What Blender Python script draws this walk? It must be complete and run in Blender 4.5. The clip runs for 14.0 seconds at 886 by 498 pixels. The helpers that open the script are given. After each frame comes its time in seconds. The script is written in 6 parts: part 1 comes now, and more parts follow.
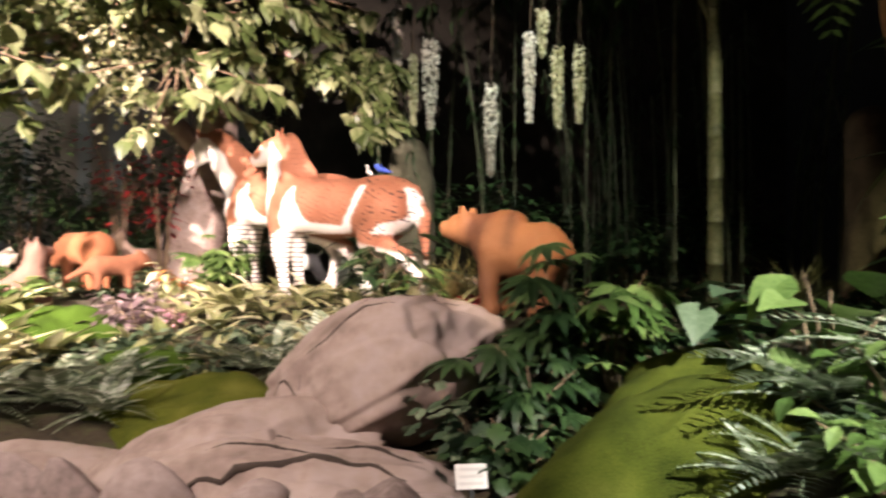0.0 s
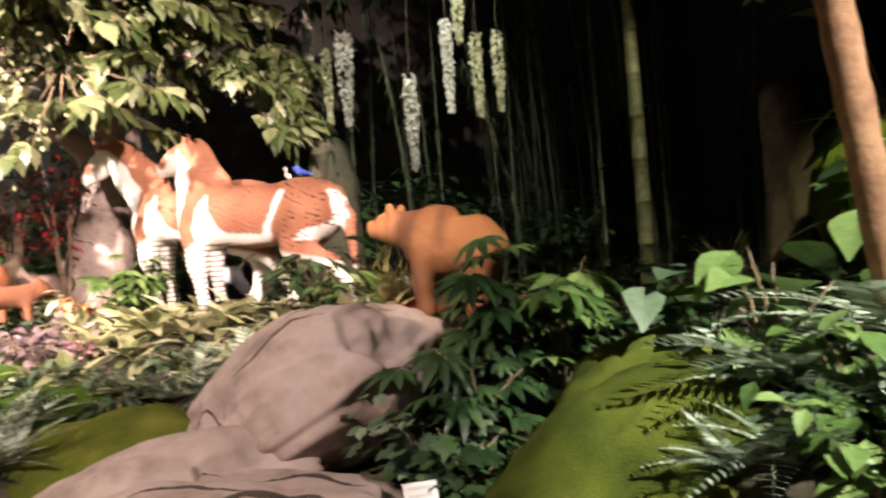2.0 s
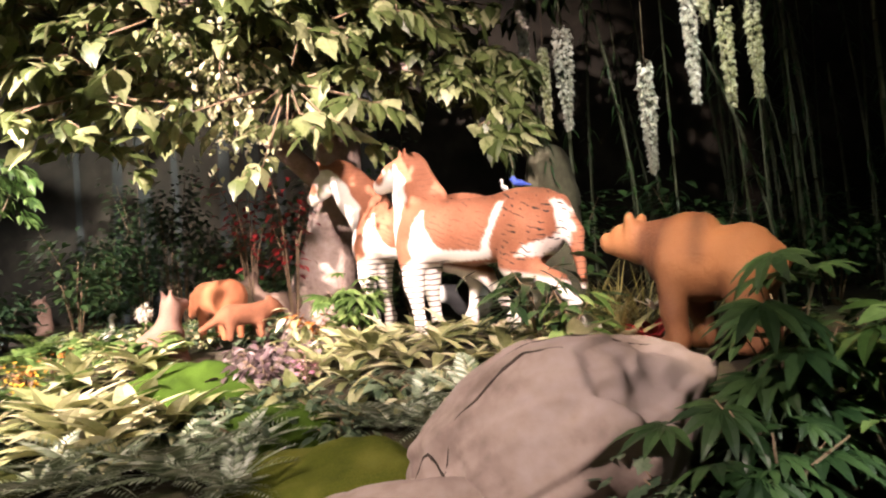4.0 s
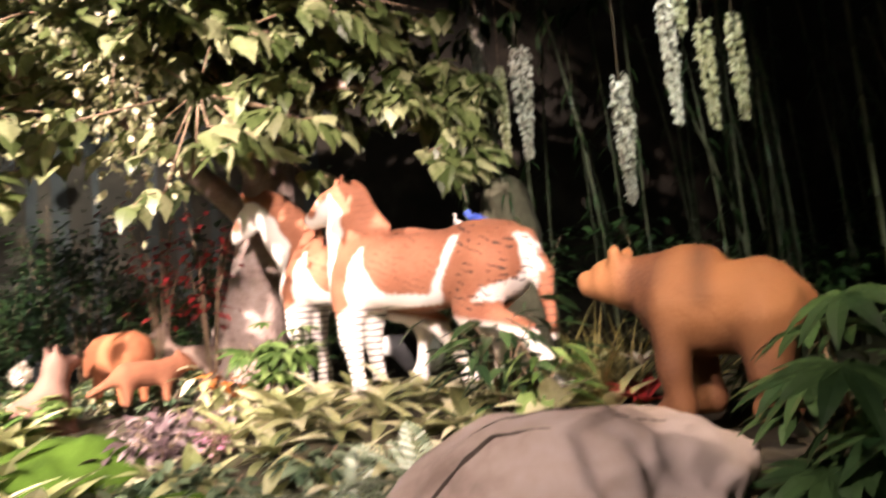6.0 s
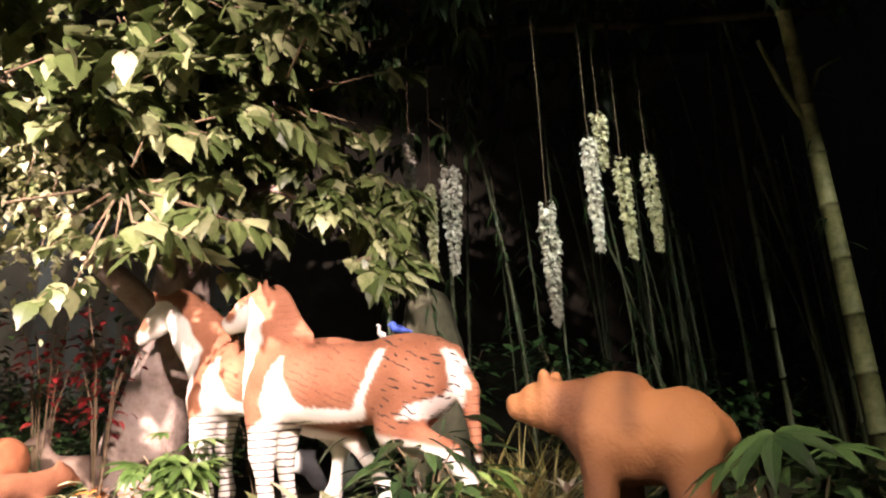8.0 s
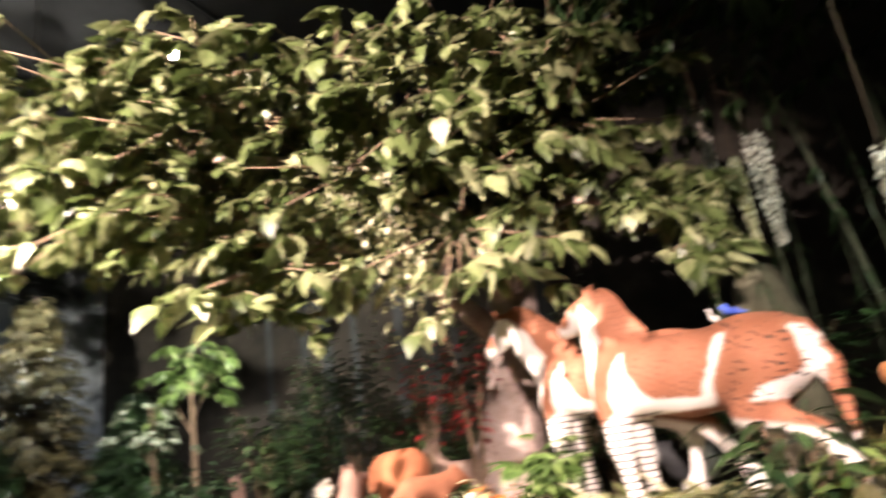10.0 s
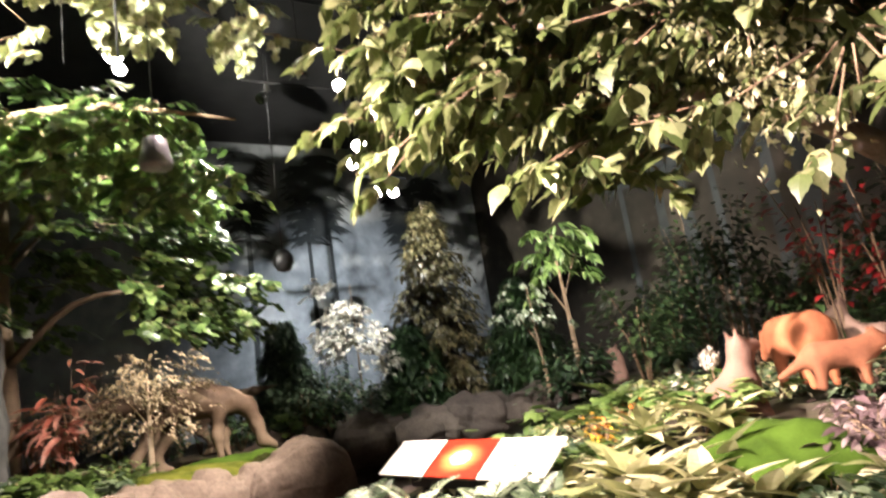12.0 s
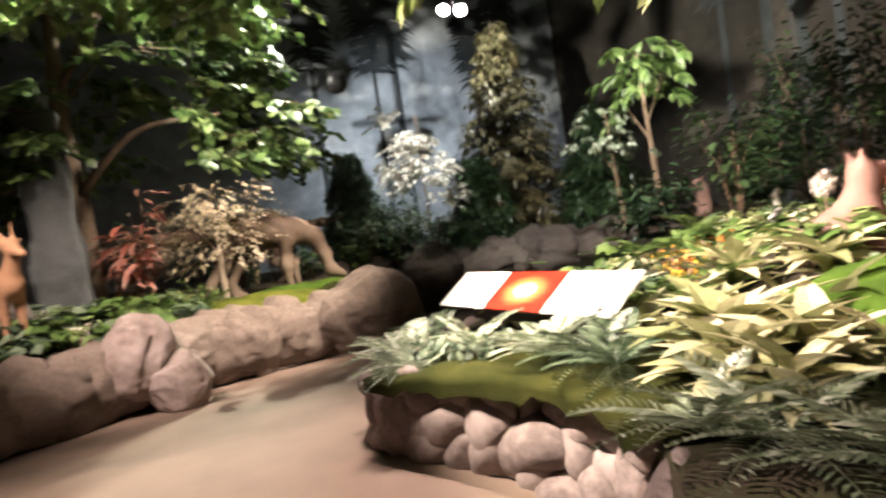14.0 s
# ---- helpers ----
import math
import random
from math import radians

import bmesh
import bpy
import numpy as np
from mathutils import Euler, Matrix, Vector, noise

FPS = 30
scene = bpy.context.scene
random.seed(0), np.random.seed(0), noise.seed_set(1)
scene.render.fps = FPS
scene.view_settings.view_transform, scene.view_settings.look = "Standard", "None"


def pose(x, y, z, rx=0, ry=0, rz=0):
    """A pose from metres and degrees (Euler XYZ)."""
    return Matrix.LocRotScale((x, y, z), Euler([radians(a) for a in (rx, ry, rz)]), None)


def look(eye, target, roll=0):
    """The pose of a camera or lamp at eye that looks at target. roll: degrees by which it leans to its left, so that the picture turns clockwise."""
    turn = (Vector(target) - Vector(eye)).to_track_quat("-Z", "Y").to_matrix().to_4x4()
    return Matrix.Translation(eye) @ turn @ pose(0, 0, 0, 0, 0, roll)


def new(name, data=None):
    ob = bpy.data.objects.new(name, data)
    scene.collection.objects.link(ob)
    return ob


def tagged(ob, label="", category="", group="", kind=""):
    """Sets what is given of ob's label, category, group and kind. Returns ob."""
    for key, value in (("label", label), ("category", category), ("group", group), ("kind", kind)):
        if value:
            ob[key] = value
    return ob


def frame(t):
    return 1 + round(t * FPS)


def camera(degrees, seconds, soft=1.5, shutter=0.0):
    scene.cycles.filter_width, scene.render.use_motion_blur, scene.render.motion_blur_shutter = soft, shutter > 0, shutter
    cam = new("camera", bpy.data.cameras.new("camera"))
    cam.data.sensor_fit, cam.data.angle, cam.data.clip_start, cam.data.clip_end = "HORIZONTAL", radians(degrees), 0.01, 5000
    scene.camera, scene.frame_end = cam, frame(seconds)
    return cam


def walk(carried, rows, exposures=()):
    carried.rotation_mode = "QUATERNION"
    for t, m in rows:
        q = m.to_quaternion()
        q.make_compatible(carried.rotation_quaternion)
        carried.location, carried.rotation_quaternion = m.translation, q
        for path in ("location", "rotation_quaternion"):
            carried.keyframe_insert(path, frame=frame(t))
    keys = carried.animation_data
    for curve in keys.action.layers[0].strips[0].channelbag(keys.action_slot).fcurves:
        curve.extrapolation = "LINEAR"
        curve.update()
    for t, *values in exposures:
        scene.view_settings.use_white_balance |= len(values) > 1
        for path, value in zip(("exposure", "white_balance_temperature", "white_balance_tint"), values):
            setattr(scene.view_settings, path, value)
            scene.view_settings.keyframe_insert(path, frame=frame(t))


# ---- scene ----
cam = camera(69.0, 14.0, 2.2, 0.5)
walk(cam, [
    (0, pose(0, 0, 1.472, 89.53, -0.03, -0.01)),
    (0.5, pose(0.086, 0.025, 1.474, 89.17, 0.78, -7.05)),
    (1, pose(0.119, 0.054, 1.47, 88.33, 1.8, -10.75)),
    (1.5, pose(0.082, 0.128, 1.461, 88.54, 2.54, -10.41)),
    (2, pose(0.011, 0.208, 1.484, 89, 4.42, -6.2)),
    (2.5, pose(-0.051, 0.286, 1.501, 90.44, 5.13, -0.19)),
    (3, pose(-0.062, 0.448, 1.498, 91.73, 5.77, 4.27)),
    (3.5, pose(-0.075, 0.589, 1.513, 92.35, 5.26, 10.82)),
    (3.7, pose(-0.104, 0.647, 1.509, 91.83, 4.85, 11.83)),
    (5.8, pose(-0.289, 1.371, 1.5, 93.64, 5.42, 9.29)),
    (6, pose(-0.265, 1.44, 1.506, 95.62, 5.28, 7.29)),
    (6.5, pose(-0.268, 1.482, 1.525, 98.25, 5.17, 1.48)),
    (7, pose(-0.287, 1.484, 1.556, 99.39, 4.66, -1.84)),
    (7.2, pose(-0.313, 1.474, 1.557, 100.59, 3.89, -2.17)),
    (9.5, pose(-0.377, 1.342, 1.559, 107.66, 5.78, 11.5)),
    (10, pose(-0.403, 1.188, 1.53, 107.28, 7.79, 27.45)),
    (10.5, pose(-0.466, 1.131, 1.544, 106.41, 10.19, 41.25)),
    (11, pose(-0.456, 1.136, 1.514, 106.27, 9.24, 55.91)),
    (11.5, pose(-0.511, 1.241, 1.503, 105.22, 8.47, 61.63)),
    (12, pose(-0.617, 1.415, 1.505, 101.35, 8.73, 59.35)),
    (12.5, pose(-0.759, 1.501, 1.489, 98.27, 8.72, 57.7)),
    (13, pose(-0.905, 1.571, 1.482, 94.66, 8.44, 56.37)),
    (13.5, pose(-0.987, 1.651, 1.445, 89, 8.17, 58.69)),
    (14, pose(-1.057, 1.744, 1.442, 87.85, 8.33, 65.89)),
])

# ---- light ----
world = bpy.data.worlds.new("hall_dark")
scene.world = world
world.use_nodes = True
world.node_tree.nodes["Background"].inputs[0].default_value = (0.02, 0.022, 0.03, 1)
world.node_tree.nodes["Background"].inputs[1].default_value = 0.25

LAMPS = []


def spot(eye, target, watts, degrees, colour=(1.0, 0.86, 0.74), blend=0.6, size=0.06):
    """A spotlight on the black grid; its can is built further down."""
    data = bpy.data.lights.new("spot", "SPOT")
    data.energy, data.spot_size, data.spot_blend, data.color, data.shadow_soft_size = watts, radians(degrees), blend, colour, size
    ob = new("spot", data)
    ob.matrix_world = look(eye, target)
    LAMPS.append((Vector(eye), Vector(target)))


WARM, PINK, COOL, GREEN = (1.0, 0.82, 0.69), (1.0, 0.785, 0.71), (0.80, 0.90, 1.0), (0.80, 1.0, 0.72)
spot((0.8, 0.2, 3.2), (-1.35, 5.5, 1.7), 1250, 34, PINK)       # horses and the pale trunk
spot((-3.9, -1.6, 4.9), (-3.4, 5.3, 3.35), 5800, 46, PINK)         # tree crown and bed below it
spot((-5.0, 0.8, 4.6), (-4.0, 5.0, 0.9), 2900, 48, WARM)         # bed behind the sign
spot((-2.6, 0.2, 4.2), (-1.3, 3.4, 0.6), 560, 52, PINK)         # boulders and the bed's front
spot((-0.1, 0.9, 4.5), (0.60, 4.1, 1.35), 600, 26, (1.0, 0.77, 0.58))  # bear
spot((2.4, -1.2, 4.6), (1.95, 2.0, 0.9), 1350, 37, (1.0, 1.0, 0.90))  # foliage beside the palm
spot((3.0, 1.6, 5.0), (3.75, 4.2, 1.6), 420, 24, (0.84, 1.0, 0.52))    # green boulder
spot((0.4, 1.8, 4.9), (0.4, 5.6, 2.8), 300, 27, (1.0, 0.98, 0.84))    # hanging blossom
spot((1.0, 2.0, 5.4), (2.4, 5.3, 1.9), 160, 24, (0.98, 1.0, 0.76))    # thick bamboo
spot((-5.0, 1.2, 5.4), (-5.0, 4.0, 0.9), 460, 26, WARM)          # sign
spot((-5.8, 3.4, 6.4), (-5.2, 2.1, 0.0), 1500, 50, PINK, 1.0)         # path
spot((-7.0, 4.7, 4.4), (-10.3, 2.4, 1.2), 1200, 58, WARM, 0.6, 0.25)        # dinosaur
spot((-5.6, 0.2, 4.4), (-9.0, 1.7, 1.1), 950, 46, PINK, 0.6, 0.3)        # rounded boulder and ledge plants
spot((-9.6, 5.0, 6.4), (-12.2, 6.4, 2.2), 1100, 24, (1.0, 1.0, 0.95))  # blossom sapling
spot((-9.8, 7.6, 7.0), (-16.2, 8.4, 2.2), 1500, 70, (0.88, 0.94, 1.0), 1.0)    # painted wall
spot((-5.4, 4.2, 6.4), (-8.8, 8.6, 2.0), 1400, 50, (1.0, 0.97, 0.95))  # small trees
spot((-3.4, 3.2, 7.0), (-5.8, 9.2, 1.9), 2300, 58, WARM, 1.0)     # planting behind the statues
spot((-10.8, 4.6, 6.6), (-9.4, 1.6, 3.2), 1700, 66, (1.0, 1.0, 0.84))  # maple from behind
spot((-5.4, -1.4, 4.6), (-7.6, 2.2, 5.0), 5600, 62, (1.0, 0.95, 0.84))  # maple and overhanging branch from the walkway
spot((0.8, 3.0, 4.0), (0.6, 7.6, 1.2), 90, 60, (0.95, 1.0, 0.90), 1.0)  # bamboo grove
scene.view_settings.exposure = 1.45

# ---- materials ----


def material(name, colours, scale=8.0, rough=0.7, bump=0.2, fine=60.0, metal=0.0, spec=0.4, islands=0.0, thin=0.0, positions=(0.3, 0.7)):
    """Colour from two scales of noise between two or three colours, with a relief of the fine one."""
    m = bpy.data.materials.new(name)
    m.use_nodes = True
    n, l = m.node_tree.nodes, m.node_tree.links
    b = n["Principled BSDF"]
    co = n.new("ShaderNodeTexCoord")
    a, c = n.new("ShaderNodeTexNoise"), n.new("ShaderNodeTexNoise")
    a.inputs["Scale"].default_value, a.inputs["Detail"].default_value = scale, 5
    c.inputs["Scale"].default_value, c.inputs["Detail"].default_value = fine, 4
    l.new(co.outputs["Object"], a.inputs["Vector"])
    l.new(co.outputs["Object"], c.inputs["Vector"])
    mix = n.new("ShaderNodeMath")
    mix.operation = "MULTIPLY_ADD"
    mix.inputs[1].default_value = 0.35
    l.new(c.outputs["Fac"], mix.inputs[0])
    half = n.new("ShaderNodeMath")
    half.operation = "MULTIPLY_ADD"
    half.inputs[1].default_value, half.inputs[2].default_value = 0.75, -0.05
    l.new(a.outputs["Fac"], half.inputs[0])
    l.new(half.outputs[0], mix.inputs[2])
    value = mix.outputs[0]
    if islands:
        geo, info = n.new("ShaderNodeNewGeometry"), n.new("ShaderNodeObjectInfo")
        both = n.new("ShaderNodeMath")
        both.operation = "ADD"
        l.new(geo.outputs["Random Per Island"], both.inputs[0])
        l.new(info.outputs["Random"], both.inputs[1])
        wrap = n.new("ShaderNodeMath")
        wrap.operation = "FRACT"
        l.new(both.outputs[0], wrap.inputs[0])
        shift = n.new("ShaderNodeMath")
        shift.operation = "MULTIPLY_ADD"
        shift.inputs[1].default_value = islands
        l.new(wrap.outputs[0], shift.inputs[0])
        away = n.new("ShaderNodeMath")
        away.operation = "SUBTRACT"
        away.inputs[1].default_value = islands / 2
        l.new(value, away.inputs[0])
        l.new(away.outputs[0], shift.inputs[2])
        value = shift.outputs[0]
    ramp = n.new("ShaderNodeValToRGB")
    while len(ramp.color_ramp.elements) < len(colours):
        ramp.color_ramp.elements.new(0.5)
    for k, (e, colour) in enumerate(zip(ramp.color_ramp.elements, colours)):
        e.position = positions[0] + (positions[1] - positions[0]) * k / (len(colours) - 1)
        e.color = (*colour, 1)
    l.new(value, ramp.inputs[0])
    l.new(ramp.outputs[0], b.inputs["Base Color"])
    b.inputs["Roughness"].default_value, b.inputs["Metallic"].default_value = rough, metal
    b.inputs["Specular IOR Level"].default_value = spec
    if bump:
        k = n.new("ShaderNodeBump")
        k.inputs["Strength"].default_value, k.inputs["Distance"].default_value = bump, 0.02
        l.new(mix.outputs[0], k.inputs["Height"])
        l.new(k.outputs[0], b.inputs["Normal"])
    if thin:
        t, s = n.new("ShaderNodeBsdfTranslucent"), n.new("ShaderNodeMixShader")
        s.inputs[0].default_value = thin
        l.new(ramp.outputs[0], t.inputs[0])
        l.new(b.outputs[0], s.inputs[1])
        l.new(t.outputs[0], s.inputs[2])
        l.new(s.outputs[0], n["Material Output"].inputs[0])
    return m


def leaf_material(name, colours, thin=0.25, rough=0.42, islands=0.7):
    return material(name, colours, 6, rough, 0.15, 50, 0, 0.5, islands, thin, (0.15, 0.85))


def glow(name, colour, strength):
    m = bpy.data.materials.new(name)
    m.use_nodes = True
    b = m.node_tree.nodes["Principled BSDF"]
    b.inputs["Base Color"].default_value = b.inputs["Emission Color"].default_value = (*colour, 1)
    b.inputs["Emission Strength"].default_value = strength
    return m


M_FLOOR = material("brown_floor", [(0.16, 0.115, 0.085), (0.24, 0.175, 0.135)], 1.4, 0.62, 0.12, 90)
M_BLACK = material("black_paint", [(0.010, 0.010, 0.011), (0.018, 0.018, 0.02)], 3, 0.9, 0.05)
M_SOIL = material("dark_soil", [(0.020, 0.016, 0.010), (0.045, 0.035, 0.02), (0.05, 0.06, 0.02)], 5, 0.95, 0.6, 40)
M_ROCK = material("tan_rock", [(0.17, 0.125, 0.105), (0.30, 0.235, 0.205), (0.36, 0.295, 0.275)], 2.4, 0.85, 0.55, 13, positions=(0.34, 0.66))
M_LEDGE = material("brown_rock", [(0.085, 0.065, 0.052), (0.15, 0.115, 0.092), (0.23, 0.18, 0.15)], 2.2, 0.88, 0.5, 30)
# ledge rock again with the far bank's dimness put into its colour
M_BANK = material("dimmed_brown_rock", [(0.03, 0.023, 0.018), (0.06, 0.046, 0.037), (0.095, 0.075, 0.06)], 2.2, 0.9, 0.6, 24)
M_STONE = material("rounded_stone", [(0.14, 0.108, 0.098), (0.24, 0.19, 0.175), (0.31, 0.25, 0.235)], 3.4, 0.85, 0.4, 34, islands=0.3)
M_SLATE = material("grey_slate", [(0.022, 0.026, 0.026), (0.055, 0.058, 0.056)], 2.5, 0.8, 0.4, 30)
M_CRACK = material("dark_crack", [(0.03, 0.022, 0.018), (0.06, 0.045, 0.035)], 12, 0.95, 0.3)
M_MOSS = material("yellow_green_moss", [(0.028, 0.038, 0.006), (0.085, 0.10, 0.014), (0.15, 0.155, 0.03)], 3.5, 0.98, 1.0, 150, spec=0.1)
M_MOSS_O = material("olive_moss", [(0.010, 0.013, 0.003), (0.024, 0.028, 0.006), (0.055, 0.055, 0.012)], 2.2, 0.98, 1.0, 140, spec=0.1)
M_MOSS_D = material("green_moss", [(0.018, 0.035, 0.005), (0.045, 0.085, 0.010), (0.075, 0.13, 0.02)], 3.5, 0.98, 1.0, 150, spec=0.1)
M_BARK = material("pale_bark", [(0.16, 0.11, 0.09), (0.33, 0.25, 0.22), (0.42, 0.34, 0.31)], 4, 0.9, 0.7, 26)
M_SNAG = material("olive_grey_bark", [(0.03, 0.028, 0.016), (0.06, 0.055, 0.034), (0.09, 0.085, 0.054)], 3, 0.92, 0.6, 20)
M_BARK_D = material("dark_bark", [(0.045, 0.032, 0.02), (0.10, 0.07, 0.045)], 6, 0.92, 0.7, 30)
M_TWIG = material("brown_twig", [(0.13, 0.09, 0.055), (0.24, 0.17, 0.11)], 8, 0.85, 0.4, 40)
M_PALM = material("orange_brown_palm_bark", [(0.11, 0.05, 0.025), (0.22, 0.105, 0.055), (0.30, 0.155, 0.085)], 7, 0.85, 0.6, 40)
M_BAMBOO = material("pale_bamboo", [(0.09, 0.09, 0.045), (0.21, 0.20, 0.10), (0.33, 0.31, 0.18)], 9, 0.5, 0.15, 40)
# darker bamboo for the back culms, their shade mixed into the colour
M_BAMBOO_SHADE = material("shaded_bamboo", [(0.05, 0.055, 0.03), (0.11, 0.11, 0.065)], 5, 0.6, 0.15, 40)
L_TREE = leaf_material("tree_leaf", [(0.045, 0.066, 0.018), (0.105, 0.135, 0.045), (0.29, 0.30, 0.16)])
L_PALE = leaf_material("pale_tree_leaf", [(0.14, 0.15, 0.06), (0.30, 0.31, 0.16), (0.58, 0.55, 0.40)])
L_GREEN = leaf_material("fresh_leaf", [(0.035, 0.065, 0.015), (0.085, 0.15, 0.035), (0.20, 0.28, 0.09)])
M_STUMP = material("dark_brown_bark", [(0.018, 0.011, 0.007), (0.05, 0.028, 0.017), (0.08, 0.048, 0.03)], 5, 0.92, 0.8, 24)
L_MAPLE = leaf_material("maple_leaf", [(0.022, 0.042, 0.012), (0.055, 0.10, 0.026), (0.15, 0.21, 0.07)])
# deep green leaves; on the back planting the colour also carries shade
L_DARK = leaf_material("dark_and_shaded_leaf", [(0.012, 0.03, 0.010), (0.03, 0.06, 0.02), (0.05, 0.095, 0.03)], 0.12)
L_VAR = leaf_material("variegated_leaf", [(0.14, 0.16, 0.06), (0.36, 0.36, 0.18), (0.62, 0.58, 0.40)])
L_FERN = leaf_material("fern_leaf", [(0.08, 0.11, 0.06), (0.22, 0.27, 0.17), (0.46, 0.50, 0.40)])
L_BLUE = leaf_material("bluish_leaf", [(0.035, 0.06, 0.035), (0.085, 0.13, 0.07), (0.20, 0.25, 0.16)])
L_PURPLE = leaf_material("purple_leaf", [(0.05, 0.03, 0.035), (0.15, 0.10, 0.11), (0.34, 0.27, 0.28)])
L_RED = leaf_material("red_leaf", [(0.12, 0.008, 0.010), (0.28, 0.02, 0.025), (0.40, 0.05, 0.05)])
L_ORANGE = leaf_material("orange_leaf", [(0.28, 0.08, 0.015), (0.5, 0.17, 0.03), (0.6, 0.30, 0.08)])
L_CORAL = leaf_material("coral_leaf", [(0.32, 0.10, 0.07), (0.5, 0.22, 0.17), (0.6, 0.36, 0.3)])
L_WHITE = leaf_material("cream_blossom", [(0.45, 0.42, 0.34), (0.66, 0.62, 0.54), (0.8, 0.78, 0.72)])
L_YELLOW = leaf_material("yellow_blossom", [(0.5, 0.25, 0.02), (0.7, 0.4, 0.03), (0.8, 0.6, 0.1)])
L_PINK = leaf_material("pink_blossom", [(0.35, 0.12, 0.2), (0.5, 0.25, 0.34), (0.65, 0.4, 0.48)])
L_WISTERIA = leaf_material("pale_yellow_blossom", [(0.34, 0.33, 0.17), (0.52, 0.5, 0.32), (0.7, 0.67, 0.5)])
L_STRAW = leaf_material("straw_blade", [(0.12, 0.11, 0.03), (0.24, 0.21, 0.08), (0.36, 0.32, 0.15)])
L_CONIFER = leaf_material("brown_green_needle", [(0.05, 0.045, 0.018), (0.11, 0.095, 0.04), (0.19, 0.15, 0.07)])
L_DRY = leaf_material("cream_brown_leaf", [(0.18, 0.14, 0.08), (0.38, 0.32, 0.21), (0.56, 0.5, 0.36)])

# ---- mesh helpers ----


def mesh_object(name, verts, faces, mat, parent=None, label="", smooth=True):
    """One mesh object from arrays; faces all have the same number of corners, or are a list."""
    me = bpy.data.meshes.new(name)
    me.from_pydata([tuple(v) for v in np.asarray(verts).tolist()], [], [tuple(f) for f in (faces.tolist() if isinstance(faces, np.ndarray) else faces)])
    if smooth:
        me.shade_smooth()
    me.materials.append(mat)
    ob = new(name, me)
    if parent is not None:
        ob.parent = parent
    if label:
        ob["label"] = label
    return ob


def thing(name, place, label, category, group="", kind=""):
    ob = new(name)
    ob.empty_display_size = 0.1
    ob.location = place
    return tagged(ob, label, category, group, kind)


def surface(shape, low, high, step):
    """Vertices and quads of the zero surface of shape(x, y, z), by surface nets."""
    axes = [np.arange(a, b + step, step) for a, b in zip(low, high)]
    g = np.stack(np.meshgrid(*axes, indexing="ij"), -1)
    v = shape(g[..., 0], g[..., 1], g[..., 2])
    inside = v < 0
    n = np.array(v.shape) - 1
    total, count = np.zeros((*n, 3)), np.zeros(n)
    corners = [(i, j, k) for i in (0, 1) for j in (0, 1) for k in (0, 1)]

    def cut(a, c):
        return a[c[0]:c[0] + n[0], c[1]:c[1] + n[1], c[2]:c[2] + n[2]]

    for c in corners:
        for axis in range(3):
            if c[axis]:
                continue
            e = list(c)
            e[axis] = 1
            va, vb = cut(v, c), cut(v, e)
            cross = (va < 0) != (vb < 0)
            t = np.where(cross, va / np.where(cross, va - vb, 1), 0)
            p = np.broadcast_to(np.array(c, float), (*n, 3)).copy()
            p[..., axis] += t
            total += np.where(cross[..., None], p, 0)
            count += cross
    used = count > 0
    index = -np.ones(n, int)
    index[used] = np.arange(used.sum())
    cells = np.argwhere(used)
    verts = np.array(low) + step * (cells + total[used] / count[used][:, None])
    faces = []
    for axis in range(3):
        b, c = (axis + 1) % 3, (axis + 2) % 3
        lo, hi = [slice(1, -1)] * 3, [slice(1, -1)] * 3
        lo[axis], hi[axis] = slice(0, -1), slice(1, None)
        one, two = inside[tuple(lo)], inside[tuple(hi)]
        for flip in (False, True):
            at = np.argwhere((one & ~two) if not flip else (~one & two))
            at[:, b] += 1
            at[:, c] += 1
            quad = []
            for db, dc in ((1, 1), (0, 1), (0, 0), (1, 0)):
                q = at.copy()
                q[:, b] -= db
                q[:, c] -= dc
                quad.append(index[tuple(q.T)])
            quad = np.stack(quad, 1)
            faces.append(quad[:, ::-1] if flip else quad)
    return verts, np.concatenate(faces)


class Body:
    """A smooth union of tapered limbs."""

    def __init__(self, blend=0.05):
        self.limbs, self.blend = [], blend

    def limb(self, a, b, ra, rb, flat=1.0):
        self.limbs.append((np.array(a, float), np.array(b, float), ra, rb, flat))
        return self

    def pair(self, a, b, ra, rb):
        for s in (1, -1):
            self.limb((a[0], a[1] * s, a[2]), (b[0], b[1] * s, b[2]), ra, rb)
        return self

    def chain(self, points, radii):
        for k in range(len(points) - 1):
            self.limb(points[k], points[k + 1], radii[k], radii[k + 1])
        return self

    def __call__(self, x, y, z):
        p = np.stack([x, y, z], -1)
        total = 0
        for a, b, ra, rb, flat in self.limbs:
            q, ab = p - a, b - a
            t = np.clip((q @ ab) / max(ab @ ab, 1e-9), 0, 1)
            d = q - t[..., None] * ab
            d[..., 1] = d[..., 1] / flat
            total = total + np.exp(-np.minimum((np.linalg.norm(d, axis=-1) - ra - (rb - ra) * t) / (self.blend * 0.5), 60))
        return -np.log(total + 1e-30) * self.blend * 0.5

    def bounds(self, margin=0.06):
        ends = np.array([e + s * r * max(f, 1) for a, b, ra, rb, f in self.limbs for e, r in ((a, ra), (b, rb)) for s in (-1, 1)])
        return ends.min(0) - margin, ends.max(0) + margin


def fbm(p, scale, octaves=3):
    return np.array([noise.fractal(Vector(q) * scale, 1.0, 2.0, octaves) for q in np.asarray(p)])


